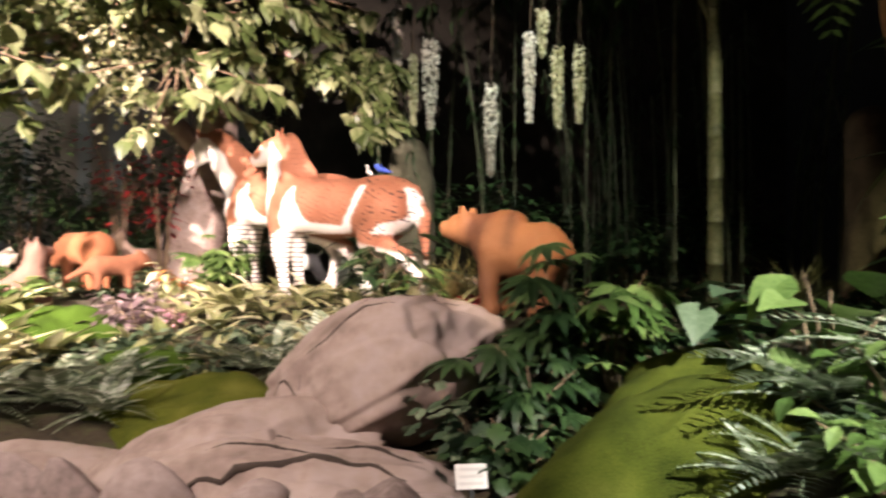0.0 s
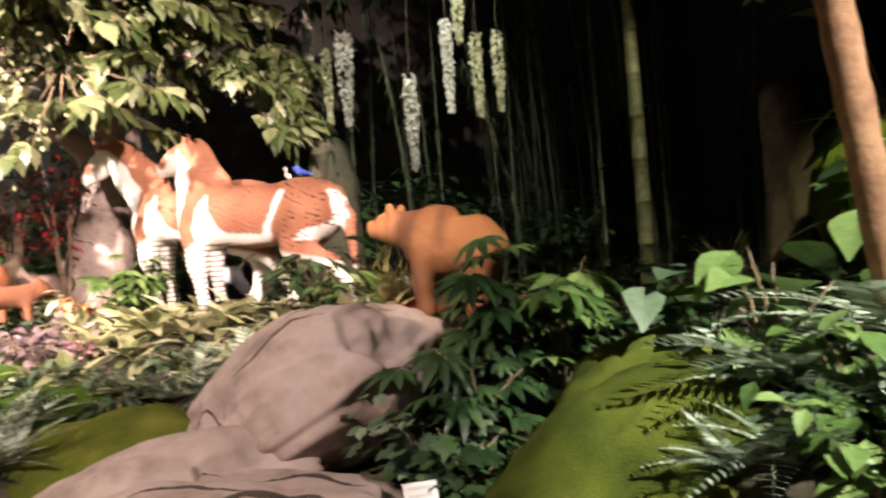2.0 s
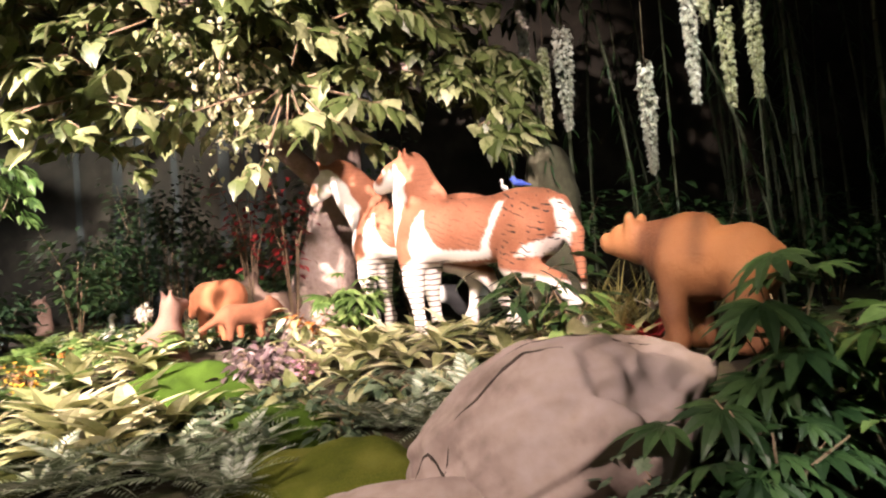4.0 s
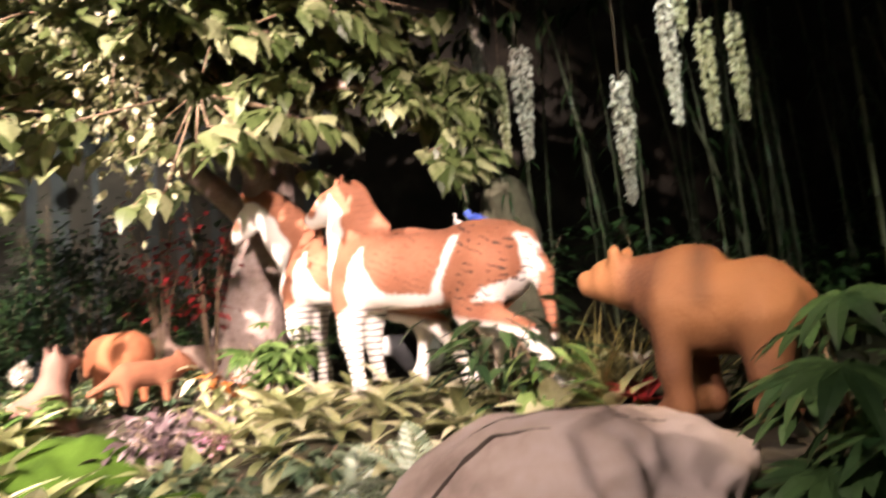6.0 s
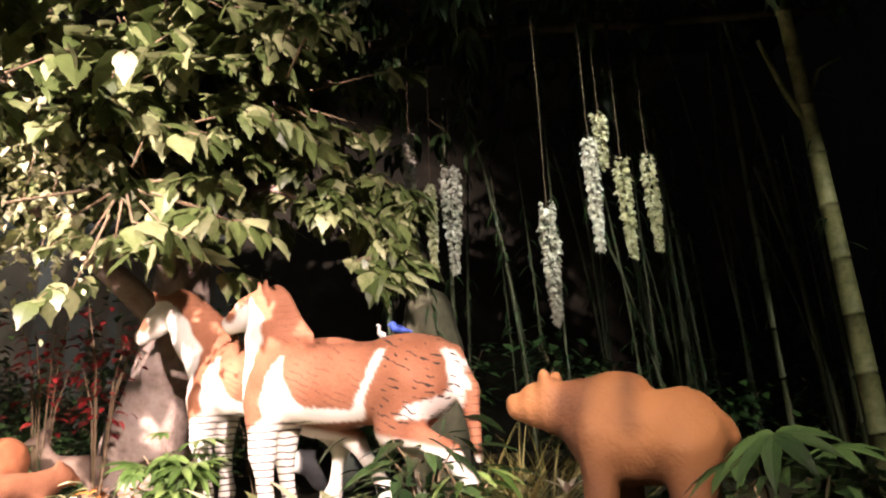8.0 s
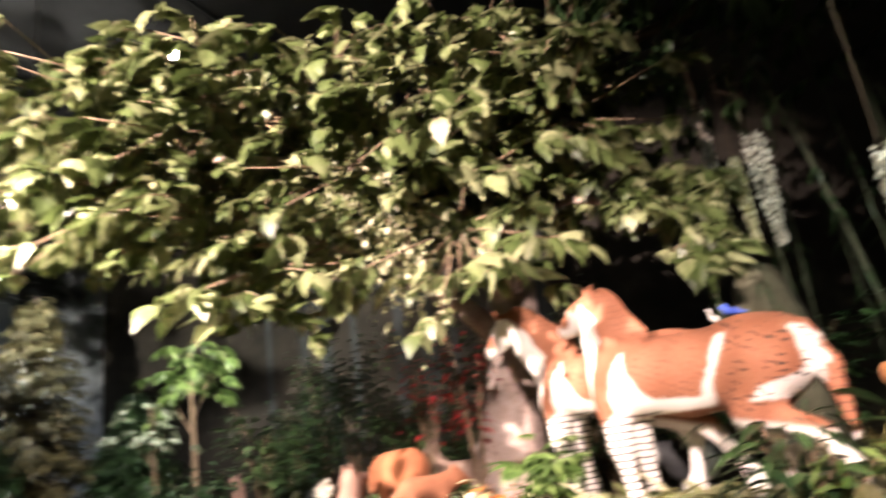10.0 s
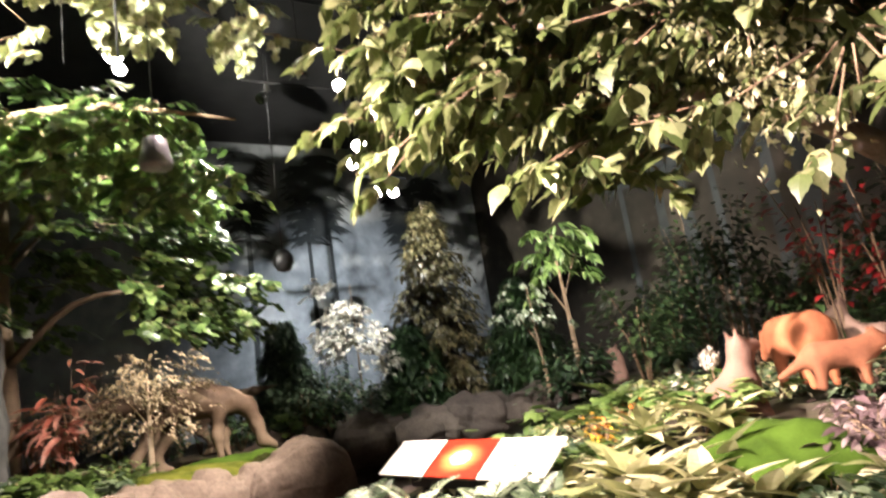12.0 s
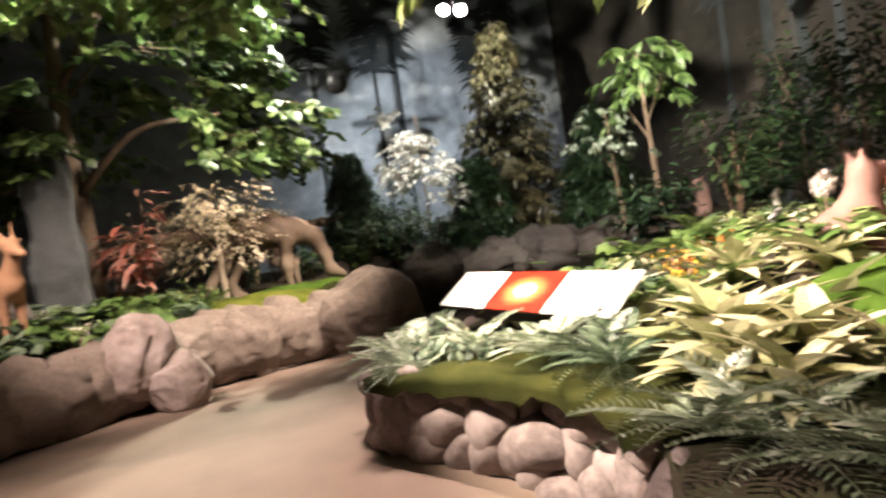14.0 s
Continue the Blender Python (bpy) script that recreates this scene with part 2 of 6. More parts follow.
def grow(path, radii, sides=8):
    """A tapered tube along a path."""
    path = [Vector(p) for p in path]
    verts, faces = [], []
    for k, p in enumerate(path):
        way = (path[min(k + 1, len(path) - 1)] - path[max(k - 1, 0)]).normalized()
        q = way.to_track_quat("Z", "Y")
        for s in range(sides):
            a = 2 * math.pi * s / sides
            verts.append(p + q @ Vector((math.cos(a) * radii[k], math.sin(a) * radii[k], 0)))
    for k in range(len(path) - 1):
        for s in range(sides):
            a, b = k * sides + s, k * sides + (s + 1) % sides
            faces.append((a, b, b + sides, a + sides))
    faces.append(tuple(range(sides))[::-1])
    faces.append(tuple(range(len(verts) - sides, len(verts))))
    return verts, faces


def joined(pieces):
    verts, faces = [], []
    for v, f in pieces:
        k = len(verts)
        verts += [tuple(p) for p in v]
        faces += [tuple(i + k for i in face) for face in f]
    return np.array(verts), faces


def box_piece(size, centre=(0, 0, 0), bevel=0.006):
    bm = bmesh.new()
    bmesh.ops.create_cube(bm, size=1, matrix=Matrix.Translation(centre) @ Matrix.Diagonal((*size, 1)))
    bmesh.ops.bevel(bm, geom=bm.edges[:], offset=min(bevel, min(size) / 3), segments=2, affect="EDGES")
    out = [tuple(v.co) for v in bm.verts], [tuple(v.index for v in f.verts) for f in bm.faces]
    bm.free()
    return out


def lathe(profile, sides=20):
    verts, faces = [], []
    for r, z in profile:
        verts += [(r * math.cos(2 * math.pi * s / sides), r * math.sin(2 * math.pi * s / sides), z) for s in range(sides)]
    for k in range(len(profile) - 1):
        for s in range(sides):
            a, b = k * sides + s, k * sides + (s + 1) % sides
            faces.append((a, b, b + sides, a + sides))
    faces.append(tuple(range(sides))[::-1])
    faces.append(tuple(range(len(verts) - sides, len(verts))))
    return verts, faces


# leaves: flat-lying along +x from the stem at the origin, folded along the midrib


def leaf_shape(length, width, fold=0.25, droop=0.35, widest=0.35, steps=6, tip=1.0):
    verts, faces = [], []
    for k in range(steps + 1):
        u = k / steps
        w = width / 2 * (math.sin(math.pi * min(u / widest / 2, 0.5)) if u < widest else math.cos(math.pi / 2 * ((u - widest) / (1 - widest)) ** tip))
        x, z = length * u, -droop * length * u * u
        w = max(w, width * 0.015)
        verts += [(x, w, z + fold * w), (x, 0, z), (x, -w, z + fold * w)]
    for k in range(steps):
        a = 3 * k
        faces += [(a, a + 1, a + 4, a + 3), (a + 1, a + 2, a + 5, a + 4)]
    return np.array(verts), faces


def palm_hand(length, fingers, spread, width, droop=0.3):
    """A lobed leaf: fingers that fan out from one point."""
    pieces = []
    for k in range(fingers):
        a = spread * (k / (fingers - 1) - 0.5)
        v, f = leaf_shape(length * (1 - 0.35 * abs(2 * k / (fingers - 1) - 1)), width, 0.2, droop, 0.45, 4)
        c, s = math.cos(a), math.sin(a)
        pieces.append((np.stack([v[:, 0] * c - v[:, 1] * s, v[:, 0] * s + v[:, 1] * c, v[:, 2]], 1), f))
    return joined(pieces)


def maple_leaf(size, outline=None):
    outline = outline or [(0, 0.02), (0.10, 0.28), (0.32, 0.20), (0.30, 0.46), (0.52, 0.34), (0.62, 0.40), (0.72, 0.18), (1.0, 0)]
    verts = [(x * size, 0, -0.25 * size * x * x) for x, y in outline]
    verts += [(x * size, y * size, -0.25 * size * x * x - 0.12 * y * size) for x, y in outline[:-1]]
    verts += [(x * size, -y * size, -0.25 * size * x * x - 0.12 * y * size) for x, y in outline[:-1]]
    n, faces = len(outline), []
    for k in range(n - 1):
        b = n + k + 1 if k + 1 < n - 1 else n - 1
        c = 2 * n - 1 + k + 1 if k + 1 < n - 1 else n - 1
        faces.append((k, k + 1, b, n + k) if b != k + 1 else (k, k + 1, n + k))
        faces.append((k, 2 * n - 1 + k, c, k + 1) if c != k + 1 else (k, 2 * n - 1 + k, k + 1))
    return np.array(verts), faces


def frond(length, pairs, leaflet, width, droop=0.5):
    """A fern frond with its leaflets in two rows."""
    pieces = [grow([(length * u, 0, -droop * length * u * u) for u in np.linspace(0, 1, 6)], np.linspace(0.004, 0.001, 6), 3)]
    for k in range(pairs):
        u = 0.1 + 0.9 * k / pairs
        v, f = leaf_shape(leaflet * math.sin(math.pi * (0.12 + 0.86 * u)) + 0.01, width, 0.1, 0.2, 0.3, 2)
        for s in (1, -1):
            q = v.copy()
            q[:, 1] *= s
            a = radians(68 - 20 * u) * s
            c, si = math.cos(a), math.sin(a)
            w = np.stack([q[:, 0] * c - q[:, 1] * si + length * u, q[:, 0] * si + q[:, 1] * c, q[:, 2] - droop * length * u * u], 1)
            pieces.append((w, f if s > 0 else [g[::-1] for g in f]))
    return joined(pieces)


def scatter(name, base, places, mat, parent=None, label=""):
    """Many copies of one small mesh, joined into one mesh."""
    v, f = np.asarray(base[0]), base[1]
    m = np.array([np.array(p) for p in places])
    verts = (np.einsum("nij,vj->nvi", m[:, :3, :3], v) + m[:, None, :3, 3]).reshape(-1, 3)
    faces = [tuple(i + k * len(v) for i in g) for k in range(len(m)) for g in f]
    ob = mesh_object(name, verts, faces, mat, parent, label, smooth=False)
    ob["kind"] = "stuff"
    return ob


RNG = random.Random(7)


def turned(place, yaw, pitch, roll=0.0, size=1.0):
    return Matrix.LocRotScale(place, Euler((roll, -pitch, yaw)), (size, size, size))


def leaf_parts(name, base, places, mat, parent):
    """Leaves as parts of their plant, all on one mesh."""
    me = None
    for m in places:
        if me is None:
            ob = mesh_object(name, base[0], base[1], mat, parent, smooth=False)
            me = ob.data
        else:
            ob = new(name, me)
            ob.parent = parent
        ob.matrix_basis = m

# ---- the hall ----


def slab(name, low, high, mat, label, category):
    size = [b - a for a, b in zip(low, high)]
    v, f = box_piece(size, [(a + b) / 2 for a, b in zip(low, high)], 0.01)
    return tagged(mesh_object(name, v, f, mat, smooth=False), label, category, kind="structure")


slab("floor", (-17.2, -5.2, -0.2), (7.2, 13.2, 0.0), M_FLOOR, "smooth brown concrete walkway floor with warm light", "floor")
slab("ceiling", (-17.2, -5.2, 8.2), (7.2, 13.2, 8.4), M_BLACK, "black painted ceiling of the dark hall", "ceiling")
slab("wall_south", (-17.2, -5.2, 0.0), (7.2, -4.8, 8.2), M_BLACK, "black painted wall behind the walkway", "wall")
slab("wall_east", (6.8, -4.8, 0.0), (7.2, 12.8, 8.2), M_BLACK, "black painted wall beside the planting", "wall")

# the painted wall: mist with trunks, flat paint on plaster
M_MURAL = material("misty_grey_mural", [(0.05, 0.055, 0.06), (0.22, 0.235, 0.25), (0.42, 0.44, 0.46)], 0.55, 0.9, 0.05, 3.0, positions=(0.28, 0.72))
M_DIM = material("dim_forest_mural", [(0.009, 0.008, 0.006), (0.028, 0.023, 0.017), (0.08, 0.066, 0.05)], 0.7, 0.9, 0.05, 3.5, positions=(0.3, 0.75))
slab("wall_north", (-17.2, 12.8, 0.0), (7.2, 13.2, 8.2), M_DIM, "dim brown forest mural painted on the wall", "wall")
mural = slab("wall_west", (-17.2, -4.8, 0.0), (-16.4, 12.8, 8.2), M_MURAL, "misty grey forest mural painted on a wall", "wall")
M_MURAL_TREE = material("dark_mural_paint", [(0.02, 0.024, 0.026), (0.05, 0.055, 0.055)], 2.0, 0.9, 0.05)


def painted_tree(y, width, lean, top, place=None, turn=0.0):
    """A flat dark trunk with ragged painted boughs, 4 mm off the wall."""
    r = random.Random(int(y * 100))
    pieces = [([(0, -width, 0), (0, width, 0), (0, width * 0.6 + lean, top), (0, -width * 0.6 + lean, top)], [(0, 1, 2, 3)])]
    for k in range(190):
        z = top * (0.70 + 0.30 * r.random() ** 0.7)
        s, n = r.choice((-1, 1)), r.uniform(0.15, 0.75)
        c = lean * z / top
        e = 0.0003 * k
        pieces.append(([(e, c, z), (e, c + s * n * 0.5, z - r.uniform(0.0, 0.08)), (e, c + s * n, z - r.uniform(0.05, 0.3)), (e, c + s * n * 0.5, z + 0.05), (e, c, z + 0.06)], [(0, 1, 2, 3, 4)]))
    v, f = joined(pieces)
    ob = mesh_object("painted_tree", v, f, M_MURAL_TREE, smooth=False)
    ob.matrix_world = pose(*(place or (-16.39, y, 0)), 0, 0, turn)
    tagged(ob, "dark tree silhouette painted on the forest mural", "mural tree", "painted trees")


for y, w, lean, top in ((7.3, 0.07, 0.05, 7.6), (7.95, 0.06, -0.02, 7.9), (10.0, 0.1, 0.2, 7.0), (11.2, 0.12, -0.2, 7.4), (5.7, 0.09, 0.1, 7.9)):
    painted_tree(y, w, lean, top)

for k, x in enumerate((-10.6, -9.7, -8.9, -8.2, -7.2, -6.4, -5.8, -4.7, -3.9)):
    painted_tree(40.0 + 1.37 * k, 0.10 + 0.06 * (k % 3), 0.2 * math.sin(k * 2.0), 7.2, (x, 12.79, 0), -90)

# ---- ground of the planting beds ----

HEIGHTS = np.array([
    (-5.5, 3.3, 0.48), (-4.3, 3.8, 0.56), (-3.3, 3.7, 0.58), (-3.6, 5.7, 0.94), (-4.9, 6.6, 0.92), (-1.2, 5.2, 0.97), (-0.1, 5.1, 0.97), (0.3, 4.0, 0.90),
    (-1.5, 3.8, 0.55), (-1.3, 2.9, 0.36), (0.1, 2.6, 0.36), (1.2, 2.5, 0.72), (1.7, 2.0, 0.80), (2.2, 5.3, 0.95), (0.0, 9.0, 0.95), (-6.8, 8.5, 0.95), (4.5, 4.0, 0.95), (3.2, 0.0, 0.75)])


def ground(x, y):
    d = (HEIGHTS[:, 0] - x) ** 2 + (HEIGHTS[:, 1] - y) ** 2 + 0.05
    w = 1 / d ** 1.6
    return float((w * HEIGHTS[:, 2]).sum() / w.sum())


def spline(points, n):
    """A smooth line through points."""
    p = np.array(points, float)
    p = np.concatenate([[2 * p[0] - p[1]], p, [2 * p[-1] - p[-2]]])
    out = []
    for s in np.linspace(0, len(points) - 1, n):
        k = min(int(s), len(points) - 2)
        t = s - k
        a, b, c, d = p[k:k + 4]
        out.append(0.5 * (2 * b + (c - a) * t + (2 * a - 5 * b + 4 * c - d) * t * t + (3 * b - a - 3 * c + d) * t ** 3))
    return np.array(out)


FRONT = [(-8.2, 8.6), (-7.2, 6.4), (-6.4, 4.4), (-5.75, 3.15), (-5.2, 2.98), (-4.5, 3.25), (-3.8, 3.45), (-3.1, 3.4), (-2.4, 2.95), (-1.5, 2.6), (-0.6, 2.4), (0.3, 2.25), (1.1, 1.85), (1.8, 1.2), (2.4, 0.2), (2.8, -1.2), (3.0, -4.7)]
BACK = [(-9.0, 12.7), (-8.0, 12.7), (-7.0, 12.7), (-6.0, 12.7), (-5.0, 12.7), (-4.0, 12.7), (-3.0, 12.7), (-2.0, 12.7), (-1.0, 12.7), (0.0, 12.7), (1.5, 12.7), (3.0, 12.7), (6.7, 12.7), (6.7, 8.0), (6.7, 4.0), (6.7, 0.0), (6.7, -4.7)]


def bed(name, front, back, height, n, m, mat, label):
    f, b = spline(front, n), spline(back, n)
    verts, faces = [], []
    for i in range(n):
        verts.append((*f[i], 0.0))
        for j in range(m):
            q = f[i] + (b[i] - f[i]) * (j / (m - 1)) ** 1.7
            z = height(*q)
            verts.append((*q, z - (0.06 if j == 0 else 0) + 0.03 * noise.noise((q[0] * 4, q[1] * 4, 0))))
    for i in range(n - 1):
        for j in range(m):
            a = i * (m + 1) + j
            faces.append((a, a + m + 1, a + m + 2, a + 1))
    return tagged(mesh_object(name, verts, faces, mat), label, "planting bed", kind="structure")


bed("ground_bed", FRONT, BACK, ground, 130, 60, M_SOIL, "dark soil of a raised planting bed")


def far_ground(x, y):
    return 0.80 + 0.02 * (-9 - x) + 0.14 * max(0.0, min(1.0, (1.6 - y) / 2)) + 0.15 * max(0.0, min(1.0, (y - 5) / 2))


LEDGE = [(-6.2, -4.7), (-7.1, -1.2), (-7.6, 0.3), (-8.2, 1.1), (-8.75, 2.1), (-8.95, 3.1), (-9.2, 3.9), (-9.7, 4.45), (-10.6, 4.6), (-11.8, 4.7)]
FAR_FRONT = [(-6.7, -4.7), (-7.6, -1.2), (-8.1, 0.3), (-8.7, 1.1), (-9.25, 2.1), (-9.5, 3.1), (-9.85, 3.9), (-11.3, 4.3), (-11.7, 5.6), (-11.4, 7.2), (-10.8, 9.2), (-10.2, 12.7)]
FAR_BACK = [(-16.4, -4.7), (-16.4, -3.0), (-16.4, -1.0), (-16.4, 1.0), (-16.4, 2.0), (-16.4, 3.0), (-16.4, 4.5), (-16.4, 6.0), (-16.4, 7.5), (-16.4, 9.0), (-16.4, 11.0), (-16.4, 12.7)]
bed("ground_far_bed", FAR_FRONT[::-1], FAR_BACK[::-1], far_ground, 110, 40, M_SOIL, "dark soil of the raised bed under the dinosaur")


def rock_face(name, line, n, height, mat, label, thick=0.55, lean=0.22):
    """A rounded, uneven rock face along a line on the floor."""
    p = spline(line, n)
    d = np.gradient(p, axis=0)
    d /= np.linalg.norm(d, axis=1, keepdims=True)
    out = np.stack([d[:, 1], -d[:, 0]], 1)
    rows, verts, faces = 18, [], []
    for i in range(n):
        h = height(i / (n - 1), p[i])
        for j in range(rows + 1):
            u = j / rows
            a = min(u / 0.62, 1) * math.pi / 2
            z = h * (math.sin(a) ** 0.85 if u < 0.62 else 1) + 0.02
            back = lean * (1 - math.cos(a)) + max(0.0, u - 0.62) / 0.38 * thick
            q = Vector((p[i][0], p[i][1], z))
            k = 0.19 * noise.fractal(q * 1.2, 1, 2, 5) + 0.10 * noise.turbulence(q * 2.4, 3, True) - 0.08
            o = Vector((out[i][0], out[i][1], 0))
            v = q - o * back + o * k * (1 if u > 0.03 else 0.4)
            v.z += 0.05 * noise.noise(q * 2.2) * u
            verts.append(v)
    for i in range(n - 1):
        for j in range(rows):
            a = i * (rows + 1) + j
            faces.append((a, a + 1, a + rows + 2, a + rows + 1))
    return tagged(mesh_object(name, verts, faces, mat), label, "rock ledge", kind="structure")


rock_face("rock_ledge", LEDGE, 220, lambda u, p: 0.50, M_LEDGE, "brown moulded rock ledge along the walkway", 0.25, 0.42)
rock_face("rock_bank", [(-11.3, 4.2), (-11.0, 5.4), (-10.6, 6.6), (-10.1, 8.0), (-9.7, 9.6), (-9.3, 12.7)], 160, lambda u, p: 0.62 + 0.12 * math.sin(p[1] * 2.1), M_BANK, "brown rock bank beyond the ledge, dimmed by its colour", 0.9)


def boulder(name, place, radii, yaw, mat, label, seed, rough=0.10, tilt=0.0, category="boulder", group="", detail=6):
    """A worn boulder from a noisy ellipsoid."""
    off = Vector((seed * 7.3, seed * 3.1, seed))
    r = random.Random(seed * 13)
    planes = [(Vector((r.gauss(0, 1), r.gauss(0, 1), r.gauss(0, 0.8))).normalized(), r.uniform(0.74, 0.9)) for _ in range(13)]
    bm = bmesh.new()
    bmesh.ops.create_icosphere(bm, subdivisions=detail, radius=1)
    for v in bm.verts:
        c = v.co.copy()
        k = 1 + rough * noise.fractal(c * 1.1 + off, 1, 2, 4) + rough * 0.8 * (noise.cell(c * 1.4 + off) - 0.5) * 0.6 + 0.014 * noise.noise(c * 9 + off) + 0.03 * noise.ridged_multi_fractal(c * 1.7 + off, 1, 2, 4, 1, 2) - 0.03
        for d, h in planes:
            over = c.dot(d) - h
            if over > 0:
                c -= d * over * 0.75
        v.co = Vector((c.x * radii[0], c.y * radii[1], c.z * radii[2])) * k
    bmesh.ops.smooth_vert(bm, verts=bm.verts[:], factor=0.5, use_axis_x=True, use_axis_y=True, use_axis_z=True)
    me = bpy.data.meshes.new(name)
    bm.to_mesh(me)
    bm.free()
    me.shade_smooth()
    me.materials.append(mat)
    ob = new(name, me)
    ob.matrix_world = pose(*place, 0, tilt, yaw)
    return tagged(ob, label, category, group)


main_rock = boulder("boulder", (-0.36, 3.40, 0.70), (0.84, 0.46, 0.44), -8, M_ROCK, "large smooth pinkish tan boulder among foliage", 1, rough=0.10, tilt=-29)
slab_rock = boulder("boulder", (-0.72, 2.74, 0.30), (0.92, 0.44, 0.36), -4, M_ROCK, "broad cracked tan boulder at the bed's edge", 2, rough=0.12, tilt=-6)
boulder("boulder", (-1.05, 3.08, 0.34), (0.85, 0.42, 0.36), -10, M_ROCK, "tan boulder wedged below the large one", 14, rough=0.12, tilt=-14)
boulder("boulder", (-1.95, 2.98, 0.20), (0.62, 0.36, 0.32), 18, M_ROCK, "low pinkish boulder at the bed's edge", 3, rough=0.14)
boulder("boulder", (-2.75, 3.45, 0.24), (0.42, 0.32, 0.30), 40, M_ROCK, "low pinkish boulder under ferns", 4, rough=0.14)
boulder("boulder", (-8.25, 1.42, 0.56), (0.50, 0.36, 0.48), 70, M_ROCK, "pale rounded boulder leaning on the ledge", 5, rough=0.10, tilt=20)
boulder("boulder", (-8.12, 1.78, 0.24), (0.30, 0.34, 0.36), 20, M_ROCK, "pale rounded boulder on the walkway's edge", 6, rough=0.08)
boulder("boulder", (-9.12, 4.18, 0.44), (0.46, 0.78, 0.60), 12, M_LEDGE, "rounded brown boulder at the end of the ledge", 7, rough=0.10)
boulder("boulder", (3.40, 4.15, 1.45), (0.50, 0.35, 0.62), 0, M_MOSS, "tall moss-covered boulder lit green", 8, rough=0.10)
boulder("boulder", (3.9, 3.4, 1.05), (0.5, 0.35, 0.45), 0, M_MOSS, "moss-covered boulder lit green behind leaves", 9, rough=0.10)


r = random.Random(77)
for k, q in enumerate(spline(LEDGE[1:9], 24)):
    boulder("boulder", (q[0] - 0.20, q[1], r.uniform(0.36, 0.44)), (r.uniform(0.36, 0.46), r.uniform(0.42, 0.66), r.uniform(0.40, 0.48)), r.uniform(0, 40), M_LEDGE, "brown rock set into the walkway's ledge", 20 + k, rough=0.16, tilt=r.uniform(-8, 8), group="ledge rocks", detail=5)
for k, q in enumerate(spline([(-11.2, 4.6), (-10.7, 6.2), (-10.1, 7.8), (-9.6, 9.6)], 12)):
    boulder("boulder", (q[0] - r.uniform(0.2, 0.6), q[1], r.uniform(0.45, 0.75)), (r.uniform(0.5, 0.7), r.uniform(0.45, 0.7), r.uniform(0.40, 0.55)), r.uniform(0, 90), M_BANK, "brown rock heaped beyond the ledge, dimmed by its colour", 50 + k, rough=0.2, tilt=r.uniform(-15, 15), group="bank rocks", detail=5)


def crack(points, width):
    """A dark crack line that hugs the boulder below it."""
    p = spline(points, 26)
    path = []
    for k, q in enumerate(p):
        ray = Vector((q[0], q[1], 0)) + Vector((0.03 * noise.noise((q[0] * 9, q[1] * 9, 1)), 0.03 * noise.noise((q[0] * 9, q[1] * 9, 5)), 0))
        path.append(ray)
    return path


def cracks_on(rock, lines, label):
    bpy.context.view_layer.update()
    inv = rock.matrix_world.inverted()
    for line, width in lines:
        path = []
        for q in crack(line, width):
            hit, at, normal, _ = rock.ray_cast(inv @ Vector((q.x, q.y, 3)), inv.to_3x3() @ Vector((0, 0, -1)))
            if hit:
                path.append(at - normal * width * 0.35)
        if len(path) > 3:
            n = len(path)
            v, f = grow(path, [width * (0.25 + math.sin(math.pi * k / (n - 1))) * (0.7 + 0.6 * RNG.random()) for k in range(n)], 5)
            mesh_object("crack", v, f, M_CRACK, rock, label)


cracks_on(slab_rock, [([(-1.35, 2.80), (-0.95, 2.92), (-0.60, 2.80)], 0.009), ([(-1.30, 2.60), (-0.90, 2.52), (-0.45, 2.62), (-0.1, 2.55)], 0.016), ([(-1.0, 2.66), (-0.75, 2.72), (-0.5, 2.66)], 0.008), ([(-0.55, 2.75), (-0.3, 2.82), (-0.05, 2.74)], 0.010)], "dark crack line")
cracks_on(main_rock, [([(-0.75, 3.15), (-0.45, 3.22), (-0.2, 3.14)], 0.007), ([(-0.55, 3.35), (-0.2, 3.30), (0.1, 3.32)], 0.006), ([(-0.95, 3.3), (-0.8, 3.2), (-0.6, 3.05)], 0.006)], "fine dark crack line")

# ---- moss ----


